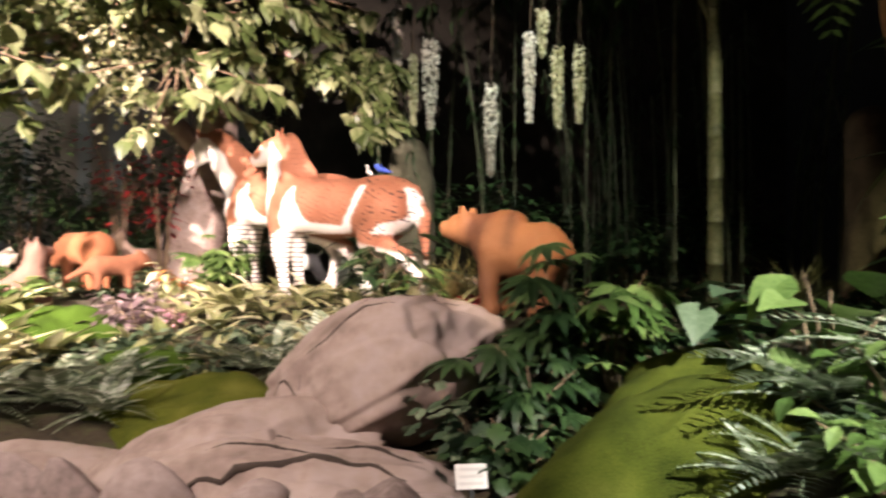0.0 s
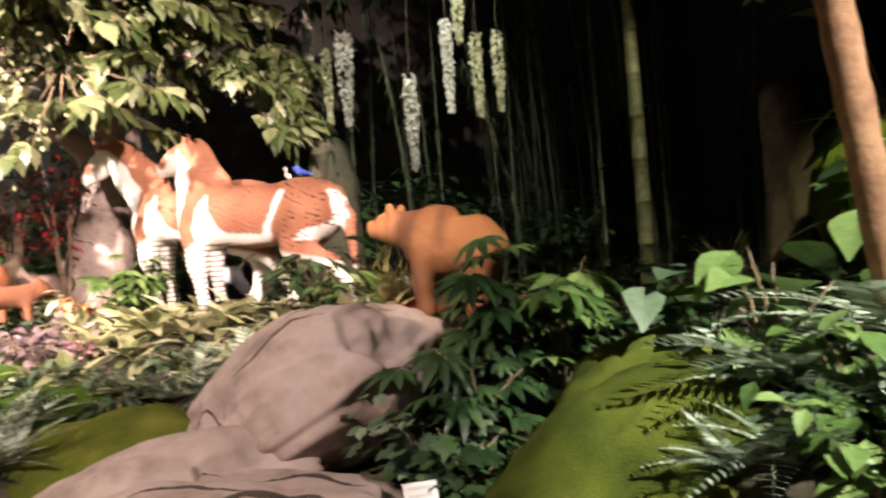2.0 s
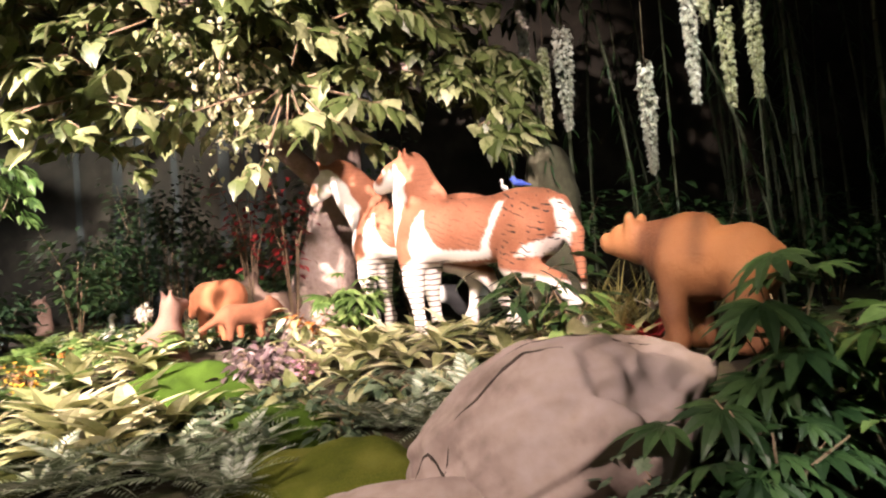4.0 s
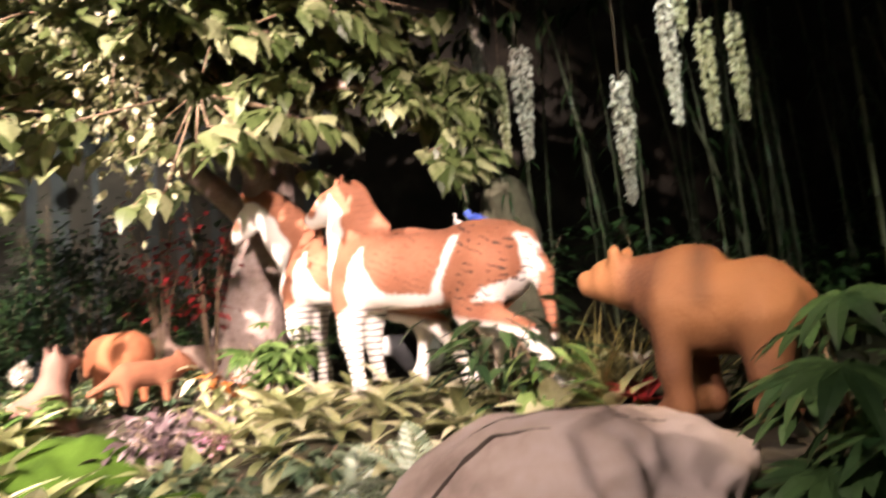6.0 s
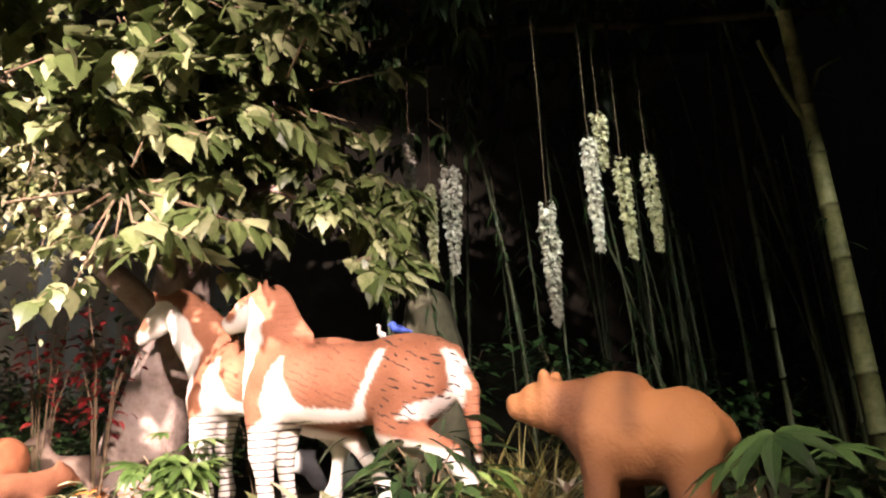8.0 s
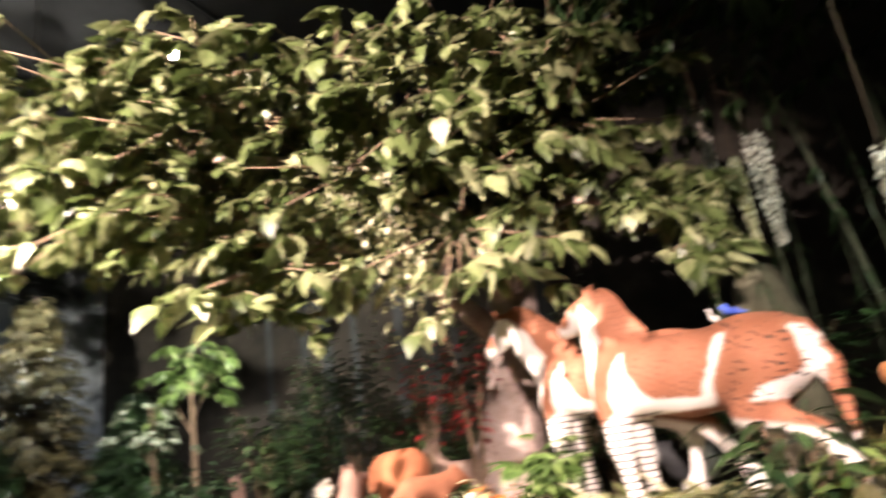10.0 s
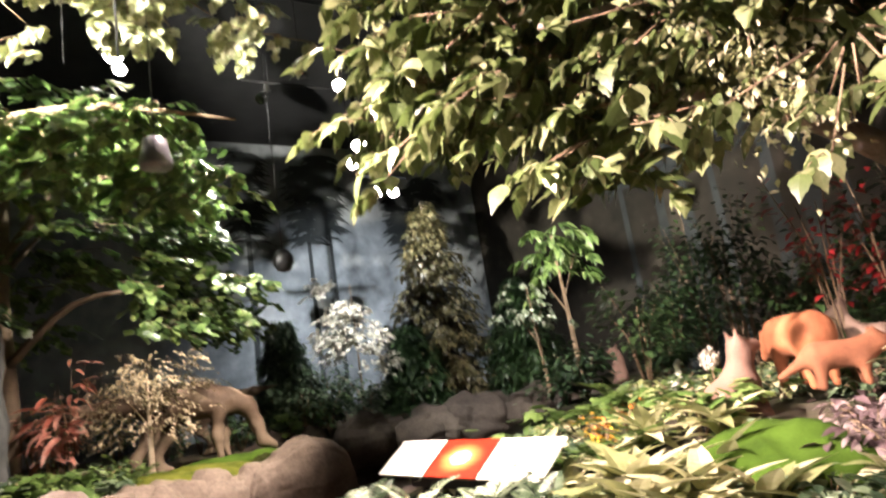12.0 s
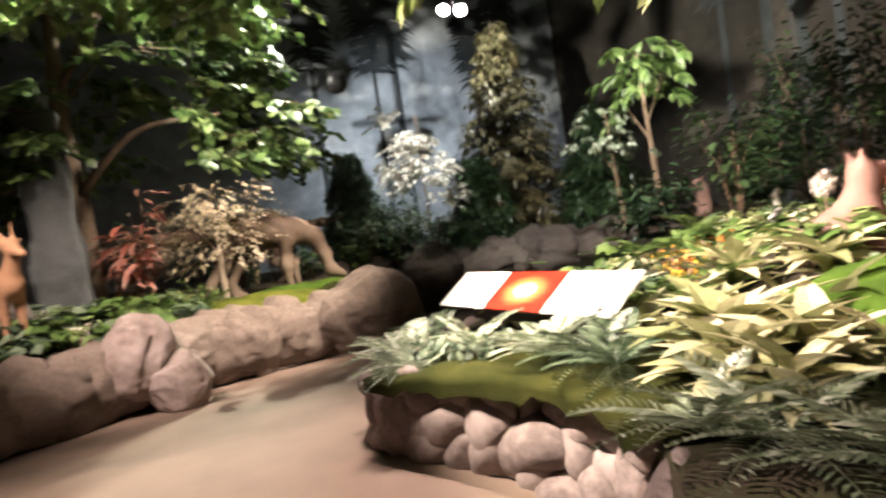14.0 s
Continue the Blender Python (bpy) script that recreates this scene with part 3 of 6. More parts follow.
def moss(place, radii, yaw, mat, label, seed, tilt=(0, 0)):
    """A soft moss cushion with a fuzzy edge of short tufts."""
    off = Vector((seed * 5.1, seed, 0))
    n, m, verts, faces = 14, 56, [(0, 0, radii[2])], []
    for i in range(1, n + 1):
        u = i / n
        for k in range(m):
            a = 2 * math.pi * k / m
            e = 1 + 0.16 * noise.noise(Vector((math.cos(a) * 1.6, math.sin(a) * 1.6, 0)) + off) + 0.05 * noise.noise(Vector((math.cos(a) * 7, math.sin(a) * 7, 0)) + off)
            x, y = math.cos(a) * u * radii[0] * e, math.sin(a) * u * radii[1] * e
            verts.append((x, y, radii[2] * math.sqrt(max(0, 1 - u ** 2.6)) + (0.05 * noise.noise(Vector((x * 4, y * 4, 0)) + off) + 0.02 * noise.noise(Vector((x * 13, y * 13, 0)) + off)) * (1 - u ** 3)))
    for k in range(m):
        faces.append((0, 1 + k, 1 + (k + 1) % m))
    for i in range(n - 1):
        for k in range(m):
            a, b = 1 + i * m + k, 1 + i * m + (k + 1) % m
            faces.append((a, a + m, b + m, b))
    ob = mesh_object("moss_cushion", verts, faces, mat)
    ob.matrix_world = pose(*place, tilt[0], tilt[1], yaw)
    tagged(ob, label, "moss")
    r = random.Random(seed)
    blade = leaf_shape(0.022, 0.006, 0, 0.3, 0.3, 1)
    places = []
    for _ in range(3200):
        u, a = math.sqrt(r.random()), r.uniform(0, 2 * math.pi)
        x, y = math.cos(a) * u * radii[0], math.sin(a) * u * radii[1]
        places.append(turned((x, y, radii[2] * math.sqrt(max(0, 1 - u ** 2.6)) - 0.004), r.uniform(0, 6.3), r.uniform(0.4, 1.4), 0, r.uniform(0.6, 1.5)))
    scatter("fuzz", blade, places, mat, ob)


moss((-1.60, 3.52, 0.40), (0.74, 0.44, 0.19), 10, M_MOSS, "yellow-green moss slope beside the boulder", 1, (26, -14))
moss((-2.85, 4.72, 0.66), (0.62, 0.42, 0.32), 5, M_MOSS_D, "dark green moss mound among leaves", 2, (16, 0))
moss((-1.95, 4.25, 0.56), (0.42, 0.3, 0.22), 5, M_MOSS_D, "green moss mound under foliage", 12, (14, 0))
moss((0.78, 2.30, 0.46), (0.80, 0.42, 0.42), 24, M_MOSS, "long yellow-green moss mound sloping to the path", 3, (18, -26))
moss((1.05, 2.62, 0.68), (0.42, 0.34, 0.34), 20, M_MOSS, "yellow-green moss mound below big leaves", 4, (8, -12))
moss((-3.45, 3.95, 0.44), (0.5, 0.3, 0.20), 0, M_MOSS_O, "green moss beside the sign", 7, (16, 0))
moss((-9.42, 2.75, 0.74), (0.40, 1.05, 0.16), 4, M_MOSS, "yellow-green moss on the rock ledge", 8, (0, 8))
moss((-9.75, 3.85, 0.72), (0.36, 0.55, 0.14), -30, M_MOSS_O, "olive moss at the end of the rock ledge", 13, (0, 10))
moss((-10.1, 3.6, 0.80), (0.36, 0.8, 0.12), 0, M_MOSS_D, "dark moss under the dinosaur", 9)



def moss_bank(low_x, high_x, mat, label):
    """Moss that drapes from the bed over the top of its stone wall."""
    p = np.array([q for q in spline(FRONT, 400) if low_x < q[0] < high_x and q[1] < 5])
    d = np.gradient(p, axis=0)
    d /= np.linalg.norm(d, axis=1, keepdims=True)
    out = np.stack([d[:, 1], -d[:, 0]], 1)
    rows, verts, faces = 12, [], []
    for i, q in enumerate(p):
        g = ground(*q)
        hang = 0.05 + 0.12 * noise.noise((q[0] * 2.3, 0, 3)) + 0.04 * noise.noise((q[0] * 8, 0, 3))
        for j in range(rows + 1):
            u = j / rows
            w = q + out[i] * (0.13 - 0.75 * max(0.0, u - 0.3))
            z = g - 0.02 - hang * (1 - min(1, u / 0.3)) + 0.05 * math.sin(math.pi * min(1, u * 1.2)) + 0.03 * noise.noise((w[0] * 5, w[1] * 5, 1))
            z += max(0.0, u - 0.3) * 0.10
            verts.append((w[0], w[1], z))
    for i in range(len(p) - 1):
        for j in range(rows):
            a = i * (rows + 1) + j
            faces.append((a, a + rows + 1, a + rows + 2, a + 1))
    ob = tagged(mesh_object("moss_bank", verts, faces, mat), label, "moss")
    r = random.Random(3)
    v = np.array(verts)
    scatter("fuzz", leaf_shape(0.042, 0.009, 0, 0.3, 0.3, 1), [turned(tuple(v[r.randrange(len(v))] + np.array((r.gauss(0, 0.012), r.gauss(0, 0.012), 0))), r.uniform(0, 6.3), r.uniform(0.0, 1.4), 0, r.uniform(0.6, 1.6)) for _ in range(12000)], mat, ob)


moss_bank(-5.2, -2.75, M_MOSS_O, "yellow-green moss draped over the stone wall's top")

# ---- animals: statues, one mesh each ----


def statue_material(name, dark, mid, light, bump=0.25):
    """Base colour from the mesh's own pattern: white coat, brown coat and dark bands."""
    m = material(name, [dark, mid], 4, 0.75, bump, 70)
    n, l = m.node_tree.nodes, m.node_tree.links
    ramp = next(k for k in n if k.type == "VALTORGB")
    coat = n.new("ShaderNodeVertexColor")
    coat.layer_name = "coat"
    split = n.new("ShaderNodeSeparateColor")
    l.new(coat.outputs[0], split.inputs[0])
    one = n.new("ShaderNodeMix")
    one.data_type = "RGBA"
    one.inputs["B"].default_value = (*light, 1)
    l.new(split.outputs[0], one.inputs["Factor"])
    l.new(ramp.outputs[0], one.inputs["A"])
    co = next(k for k in n if k.type == "TEX_COORD")
    band = n.new("ShaderNodeTexWave")
    band.bands_direction = "Z"
    band.inputs["Scale"].default_value, band.inputs["Distortion"].default_value = 8.0, 1.6
    band.inputs["Detail"].default_value, band.inputs["Detail Scale"].default_value = 2.0, 1.6
    l.new(co.outputs["Object"], band.inputs["Vector"])
    cut = n.new("ShaderNodeMapRange")
    cut.inputs[1].default_value, cut.inputs[2].default_value = 0.84, 0.94
    l.new(band.outputs["Fac"], cut.inputs[0])
    times = n.new("ShaderNodeMath")
    times.operation = "MULTIPLY"
    l.new(cut.outputs[0], times.inputs[0])
    l.new(split.outputs[1], times.inputs[1])
    slant = n.new("ShaderNodeMapping")
    slant.inputs["Rotation"].default_value = (0.0, 0.45, 0.0)
    l.new(co.outputs["Object"], slant.inputs["Vector"])
    dash = n.new("ShaderNodeTexWave")
    dash.bands_direction = "Z"
    dash.inputs["Scale"].default_value, dash.inputs["Distortion"].default_value, dash.inputs["Detail Scale"].default_value = 8.5, 4.0, 2.0
    l.new(slant.outputs[0], dash.inputs["Vector"])
    gaps = n.new("ShaderNodeTexNoise")
    gaps.inputs["Scale"].default_value = 16
    l.new(co.outputs["Object"], gaps.inputs["Vector"])
    cut2 = n.new("ShaderNodeMapRange")
    cut2.inputs[1].default_value, cut2.inputs[2].default_value = 0.84, 0.94
    l.new(dash.outputs["Fac"], cut2.inputs[0])
    open_ = n.new("ShaderNodeMapRange")
    open_.inputs[1].default_value, open_.inputs[2].default_value = 0.52, 0.58
    l.new(gaps.outputs["Fac"], open_.inputs[0])
    both = n.new("ShaderNodeMath")
    both.operation = "MULTIPLY"
    l.new(cut2.outputs[0], both.inputs[0])
    l.new(open_.outputs[0], both.inputs[1])
    times2 = n.new("ShaderNodeMath")
    times2.operation = "MULTIPLY"
    l.new(both.outputs[0], times2.inputs[0])
    l.new(split.outputs[2], times2.inputs[1])
    most = n.new("ShaderNodeMath")
    most.operation = "MAXIMUM"
    l.new(times.outputs[0], most.inputs[0])
    l.new(times2.outputs[0], most.inputs[1])
    two = n.new("ShaderNodeMix")
    two.data_type = "RGBA"
    two.inputs["B"].default_value = (0.035, 0.022, 0.018, 1)
    l.new(most.outputs[0], two.inputs["Factor"])
    l.new(one.outputs["Result"], two.inputs["A"])
    l.new(two.outputs["Result"], n["Principled BSDF"].inputs["Base Color"])
    return m


def coat(ob, pattern):
    """Per corner: white share, banded share, dashed share, from the rest shape."""
    me = ob.data
    layer = me.color_attributes.new("coat", "FLOAT_COLOR", "POINT")
    co = np.zeros(len(me.vertices) * 3)
    me.vertices.foreach_get("co", co)
    co = co.reshape(-1, 3)
    rgb = np.zeros((len(co), 4))
    rgb[:, :3] = np.stack(pattern(co[:, 0], co[:, 1], co[:, 2]), 1)
    rgb[:, 3] = 1
    layer.data.foreach_set("color", rgb.ravel())


def soft(v, edge, width=0.015):
    return np.clip((v - edge) / width + 0.5, 0, 1)


def statue(name, body, step, mat, place, yaw, size, label, category, pattern=None, group="", wrinkle=0.006):
    low, high = body.bounds()
    v, f = surface(body, low, high, step)
    v = v + wrinkle * fbm(v, 9)[:, None] * (v - v.mean(0)) / (np.linalg.norm(v - v.mean(0), axis=1, keepdims=True) + 1e-6)
    ob = mesh_object(name, v, f, mat)
    ob.matrix_world = Matrix.LocRotScale(place, Euler((0, 0, radians(yaw))), size if isinstance(size, tuple) else (size, size, size))
    if pattern:
        coat(ob, pattern)
    return tagged(ob, label, category, group)


def polygon(x, z, corners, width=0.012):
    """A soft mask, 1 inside a polygon of the side view."""
    inside, near = np.zeros(len(x), bool), np.full(len(x), 9.0)
    for (ax, az), (bx, bz) in zip(corners, corners[1:] + corners[:1]):
        crossing = ((az > z) != (bz > z)) & (x < (bx - ax) * (z - az) / ((bz - az) or 1e-9) + ax)
        inside ^= crossing
        t = np.clip(((x - ax) * (bx - ax) + (z - az) * (bz - az)) / ((bx - ax) ** 2 + (bz - az) ** 2), 0, 1)
        near = np.minimum(near, np.hypot(x - ax - t * (bx - ax), z - az - t * (bz - az)))
    return np.clip(np.where(inside, near, -near) / width + 0.5, 0, 1)


def horse_body(neck, head, ears, mane):
    """A stocky wild horse; neck and head are chains of (point, radius)."""
    b = Body(0.045)
    b.limb((-0.36, 0, 0.765), (0.05, 0, 0.755), 0.225, 0.220).limb((0.05, 0, 0.755), (0.36, 0, 0.78), 0.220, 0.215)
    b.limb((-0.45, 0, 0.79), (-0.30, 0, 0.79), 0.19, 0.205).limb((0.40, 0, 0.80), (0.50, 0, 0.72), 0.20, 0.165)
    for chain, flat in ((neck, 0.66), (head, 0.75)):
        for (p, ra), (q, rb) in zip(chain, chain[1:]):
            b.limb(p, q, ra, rb, flat)
    (jaw, ra), (lip, rb) = head[1], head[2]
    b.limb((jaw[0] + 0.02, jaw[1], jaw[2] - 0.055), (lip[0] - 0.02, lip[1], lip[2] - 0.030), 0.040, 0.028)
    for foot, tip in ears:
        b.limb(foot, tip, 0.028, 0.009, 0.7)
    for k in range(15):
        t = k / 14 * (len(mane) - 1)
        i = min(int(t), len(mane) - 2)
        p = Vector(mane[i]).lerp(Vector(mane[i + 1]), t - i)
        b.limb(p - Vector((-0.02, 0, 0.02)), p + Vector((-0.012, 0, 0.020)), 0.024, 0.013, 0.6)
    b.limb((0.50, 0.10, 0.66), (0.505, 0.105, 0.42), 0.105, 0.062).limb((0.505, 0.105, 0.42), (0.465, 0.105, 0.10), 0.056, 0.036).limb((0.465, 0.105, 0.10), (0.475, 0.105, 0.025), 0.038, 0.046)
    b.limb((0.47, -0.10, 0.62), (0.50, -0.105, 0.40), 0.095, 0.056).limb((0.50, -0.105, 0.40), (0.46, -0.105, 0.10), 0.050, 0.036).limb((0.46, -0.105, 0.10), (0.475, -0.105, 0.025), 0.040, 0.048)
    b.limb((-0.41, 0.11, 0.74), (-0.30, 0.12, 0.52), 0.165, 0.105).limb((-0.30, 0.12, 0.52), (-0.58, 0.12, 0.38), 0.085, 0.050).limb((-0.58, 0.12, 0.38), (-0.77, 0.12, 0.10), 0.046, 0.036).limb((-0.77, 0.12, 0.10), (-0.77, 0.12, 0.03), 0.042, 0.046)
    b.limb((-0.40, -0.12, 0.70), (-0.24, -0.12, 0.48), 0.155, 0.085).limb((-0.24, -0.12, 0.48), (-0.36, -0.12, 0.33), 0.070, 0.048).limb((-0.36, -0.12, 0.33), (-0.30, -0.12, 0.05), 0.042, 0.036).limb((-0.30, -0.12, 0.05), (-0.27, -0.12, 0.02), 0.045, 0.048)
    b.limb((-0.61, 0, 0.88), (-0.665, 0, 0.68), 0.028, 0.045).limb((-0.665, 0, 0.68), (-0.70, 0, 0.34), 0.050, 0.024)
    return b


SHOULDER = [(0.335, 0.945), (0.305, 0.81), (0.26, 0.70), (0.19, 0.65), (-0.115, 0.62), (-0.11, 0.565), (0.30, 0.565), (0.45, 0.60), (0.462, 0.716), (0.397, 0.85)]
LOIN = [(-0.235, 0.92), (-0.29, 0.925), (-0.272, 0.837), (-0.178, 0.70), (-0.125, 0.575), (-0.06, 0.575), (-0.115, 0.676), (-0.185, 0.787)]
THIGH = [(-0.68, 0.706), (-0.65, 0.61), (-0.545, 0.545), (-0.345, 0.568), (-0.397, 0.62), (-0.556, 0.662), (-0.62, 0.711)]
REAR = [(-0.555, 0.90), (-0.598, 0.834), (-0.60, 0.70), (-0.70, 0.69), (-0.68, 0.83), (-0.61, 0.90)]


def horse_coat(front, faces, mane):
    """Chestnut with a white neck front, shoulder, belly, loin stripe, thigh and legs; front is the neck stripe's fore edge."""
    zs, xs = [p[1] for p in front], [p[0] for p in front]

    def pattern(x, y, z):
        wave = 0.010 * np.sin(x * 31) + 0.007 * np.sin(z * 43 + 1)
        teeth = 0.010 * np.abs(np.sin(x * 75))
        white = soft(x + wave, np.interp(z, zs, xs), 0.014) * soft(z, 0.60, 0.04)
        for shape in (SHOULDER, LOIN, THIGH, REAR):
            white = np.maximum(white, polygon(x + wave * 0.5, z + teeth, shape))
        shank = np.clip(soft(x, 0.2) * soft(0.60 - 0.55 * np.abs(x - 0.44), z, 0.03) + soft(-0.05, x) * soft(0.47 + 0.25 * (x + 0.30), z, 0.03), 0, 1)
        white = np.maximum(white, shank)
        brow = np.zeros(len(x))
        for fx, fz, r in faces:
            brow = np.maximum(brow, soft(r, np.hypot(x - fx, z - fz), 0.02))
        ridge = np.zeros(len(x))
        for (ax, _, az), (bx, _, bz) in zip(mane, mane[1:]):
            t = np.clip(((x - ax) * (bx - ax) + (z - az) * (bz - az)) / ((bx - ax) ** 2 + (bz - az) ** 2), 0, 1)
            ridge = np.maximum(ridge, soft(0.045, np.hypot(x - ax - t * (bx - ax), z - az - t * (bz - az)), 0.015))
        tail = soft(-0.645, x, 0.015) * soft(z, 0.36) * soft(0.045, np.abs(y), 0.02) * soft(0.80, z, 0.05)
        white = white * np.clip(1 - brow - ridge, 0, 1) * (1 - tail)
        bands = np.clip(soft(0.58, z, 0.04) * soft(x, 0.2) + 0.15 * ridge + 0.55 * tail, 0, 1)
        dashes = np.clip(soft(-0.20, x, 0.05) * soft(z, 0.50) * (1 - tail) + 0.4 * soft(x, -0.22) * soft(0.40, x, 0.1) * soft(z, 0.62) * (1 - white), 0, 1)
        return white, bands, dashes
    return pattern


M_HORSE = statue_material("horse_coat", (0.26, 0.095, 0.050), (0.40, 0.165, 0.095), (0.82, 0.76, 0.71))
MANE_1 = [(0.27, 0, 1.02), (0.38, -0.01, 1.14), (0.445, -0.02, 1.26), (0.53, -0.04, 1.345)]
HORSE_1 = statue("horse_statue", horse_body([((0.47, 0, 0.86), 0.225), ((0.52, 0.0, 1.08), 0.155), ((0.53, 0.0, 1.24), 0.098)],
                 [((0.58, 0.0, 1.275), 0.088), ((0.69, -0.02, 1.235), 0.082), ((0.845, -0.04, 1.185), 0.050)],
                 [((0.615, -0.04, 1.33), (0.645, -0.05, 1.425)), ((0.54, 0.05, 1.32), (0.50, 0.085, 1.395))], MANE_1),
                 0.016, M_HORSE, (-0.80, 5.20, 0.975), 160, 1.03, "chestnut and white zebra-striped horse statue with its head turned away", "horse statue",
                 horse_coat([(0.635, 0.60), (0.618, 0.714), (0.561, 0.87), (0.512, 1.028), (0.515, 1.16), (0.56, 1.24), (0.62, 1.30), (0.9, 1.34)], [(0.80, 1.235, 0.060), (0.70, 1.315, 0.060)], MANE_1), "pair of striped horses")
MANE_2 = [(0.36, 0, 1.06), (0.50, 0, 1.20), (0.66, 0, 1.335), (0.83, 0, 1.415)]
HORSE_2 = statue("horse_statue", horse_body([((0.47, 0, 0.88), 0.215), ((0.66, 0, 1.12), 0.165), ((0.82, 0, 1.29), 0.115)],
                 [((0.90, 0, 1.315), 0.092), ((0.995, 0, 1.245), 0.084), ((1.135, 0, 1.155), 0.050)],
                 [((0.93, 0.05, 1.37), (0.985, 0.07, 1.455)), ((0.90, -0.05, 1.38), (0.94, -0.07, 1.455))], MANE_2),
                 0.016, M_HORSE, (-1.34, 5.78, 1.05), 160, 1.03, "chestnut and white striped horse statue standing behind its mate", "horse statue",
                 horse_coat([(0.56, 0.60), (0.545, 0.70), (0.525, 0.84), (0.50, 0.99), (0.62, 1.15), (0.74, 1.29), (0.86, 1.36), (1.2, 1.42)], [(1.06, 1.215, 0.055)], MANE_2), "pair of striped horses")


def bear_body():
    b = Body(0.035)
    b.limb((-0.26, 0, 0.395), (0.0, 0, 0.405), 0.178, 0.165).limb((0.0, 0, 0.41), (0.12, 0, 0.44), 0.165, 0.150)
    b.limb((-0.05, 0, 0.555), (0.02, 0, 0.560), 0.085, 0.088).limb((0.04, 0, 0.535), (0.17, 0, 0.530), 0.095, 0.095).limb((0.12, 0, 0.49), (0.30, 0, 0.52), 0.125, 0.098)
    b.limb((0.335, 0, 0.545), (0.385, 0, 0.545), 0.092, 0.080).limb((0.40, 0, 0.535), (0.490, 0, 0.540), 0.055, 0.038).limb((0.42, 0, 0.510), (0.490, 0, 0.520), 0.036, 0.026).limb((0.512, 0, 0.558), (0.520, 0, 0.556), 0.020, 0.018)
    b.pair((0.395, 0.038, 0.592), (0.415, 0.040, 0.588), 0.020, 0.016)
    b.pair((0.320, 0.070, 0.618), (0.318, 0.084, 0.648), 0.030, 0.027)
    b.limb((0.10, 0.095, 0.40), (0.105, 0.115, 0.20), 0.098, 0.062).limb((0.105, 0.115, 0.20), (0.085, 0.115, 0.07), 0.060, 0.054).limb((0.085, 0.115, 0.055), (0.16, 0.115, 0.038), 0.052, 0.040)
    b.limb((0.09, -0.095, 0.40), (0.04, -0.105, 0.20), 0.098, 0.062).limb((0.04, -0.105, 0.20), (0.01, -0.105, 0.07), 0.060, 0.054).limb((0.01, -0.105, 0.055), (0.08, -0.105, 0.038), 0.052, 0.040)
    b.pair((-0.27, 0.095, 0.35), (-0.27, 0.115, 0.18), 0.130, 0.080)
    b.pair((-0.27, 0.115, 0.18), (-0.31, 0.115, 0.07), 0.074, 0.056)
    b.pair((-0.31, 0.115, 0.055), (-0.23, 0.115, 0.040), 0.054, 0.042)
    b.limb((-0.42, 0, 0.43), (-0.45, 0, 0.39), 0.030, 0.026)
    return b


def bear_coat(x, y, z):
    """Pale back, flanks and face, a dark ruff round the neck, dark eyes and nose; shading under the body is painted in.
    """
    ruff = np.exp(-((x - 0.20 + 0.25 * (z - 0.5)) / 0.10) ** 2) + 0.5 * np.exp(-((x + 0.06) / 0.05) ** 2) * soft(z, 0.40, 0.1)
    # the soft(0.30, z) term paints underside shade on belly and legs
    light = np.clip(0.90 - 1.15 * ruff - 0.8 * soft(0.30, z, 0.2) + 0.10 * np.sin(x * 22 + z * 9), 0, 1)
    eye = soft(0.012, np.hypot(np.hypot(x - 0.428, z - 0.575), np.abs(y) - 0.045), 0.010)
    nose = soft(x, 0.520, 0.012) * soft(z, 0.545, 0.012)
    mark = np.clip(eye + nose, 0, 1)
    return light, x * 0, mark


M_BEAR = statue_material("bear_fur", (0.06, 0.022, 0.010), (0.12, 0.045, 0.018), (0.27, 0.116, 0.047), 0.6)
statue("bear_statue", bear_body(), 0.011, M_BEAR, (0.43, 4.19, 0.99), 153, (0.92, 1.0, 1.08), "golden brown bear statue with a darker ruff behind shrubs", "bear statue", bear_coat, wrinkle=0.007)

FUR_TAN = material("tan_fur", [(0.11, 0.06, 0.045), (0.20, 0.115, 0.09)], 6, 0.85, 0.4, 90)
FUR_ORANGE = material("orange_fur", [(0.21, 0.066, 0.028), (0.33, 0.12, 0.052)], 6, 0.85, 0.8, 90)
FUR_RUST = material("rust_fur", [(0.10, 0.035, 0.016), (0.20, 0.075, 0.035)], 6, 0.85, 0.8, 90)
FUR_GREY = material("grey_brown_fur", [(0.11, 0.07, 0.055), (0.20, 0.14, 0.11)], 6, 0.85, 0.4, 90)
PAINT_WHITE = material("white_feather", [(0.62, 0.6, 0.56), (0.8, 0.78, 0.74)], 12, 0.8, 0.3, 90)

sitting = Body(0.05)
sitting.limb((-0.12, 0, 0.16), (0.02, 0, 0.26), 0.15, 0.12).limb((0.02, 0, 0.28), (0.08, 0, 0.46), 0.11, 0.08).limb((0.08, 0, 0.5), (0.2, 0, 0.52), 0.075, 0.045)
sitting.pair((0.06, 0.05, 0.56), (0.04, 0.07, 0.64), 0.024, 0.012).pair((-0.08, 0.12, 0.12), (0.1, 0.13, 0.04), 0.08, 0.04).pair((0.06, 0.07, 0.26), (0.14, 0.07, 0.04), 0.05, 0.035)
sitting.limb((-0.24, 0, 0.1), (-0.42, 0, 0.05), 0.05, 0.02)
statue("wallaby_statue", sitting, 0.018, FUR_TAN, (-3.58, 5.55, 0.88), 65, 1.0, "tan sitting wallaby-like statue among pale leaves", "animal statue")

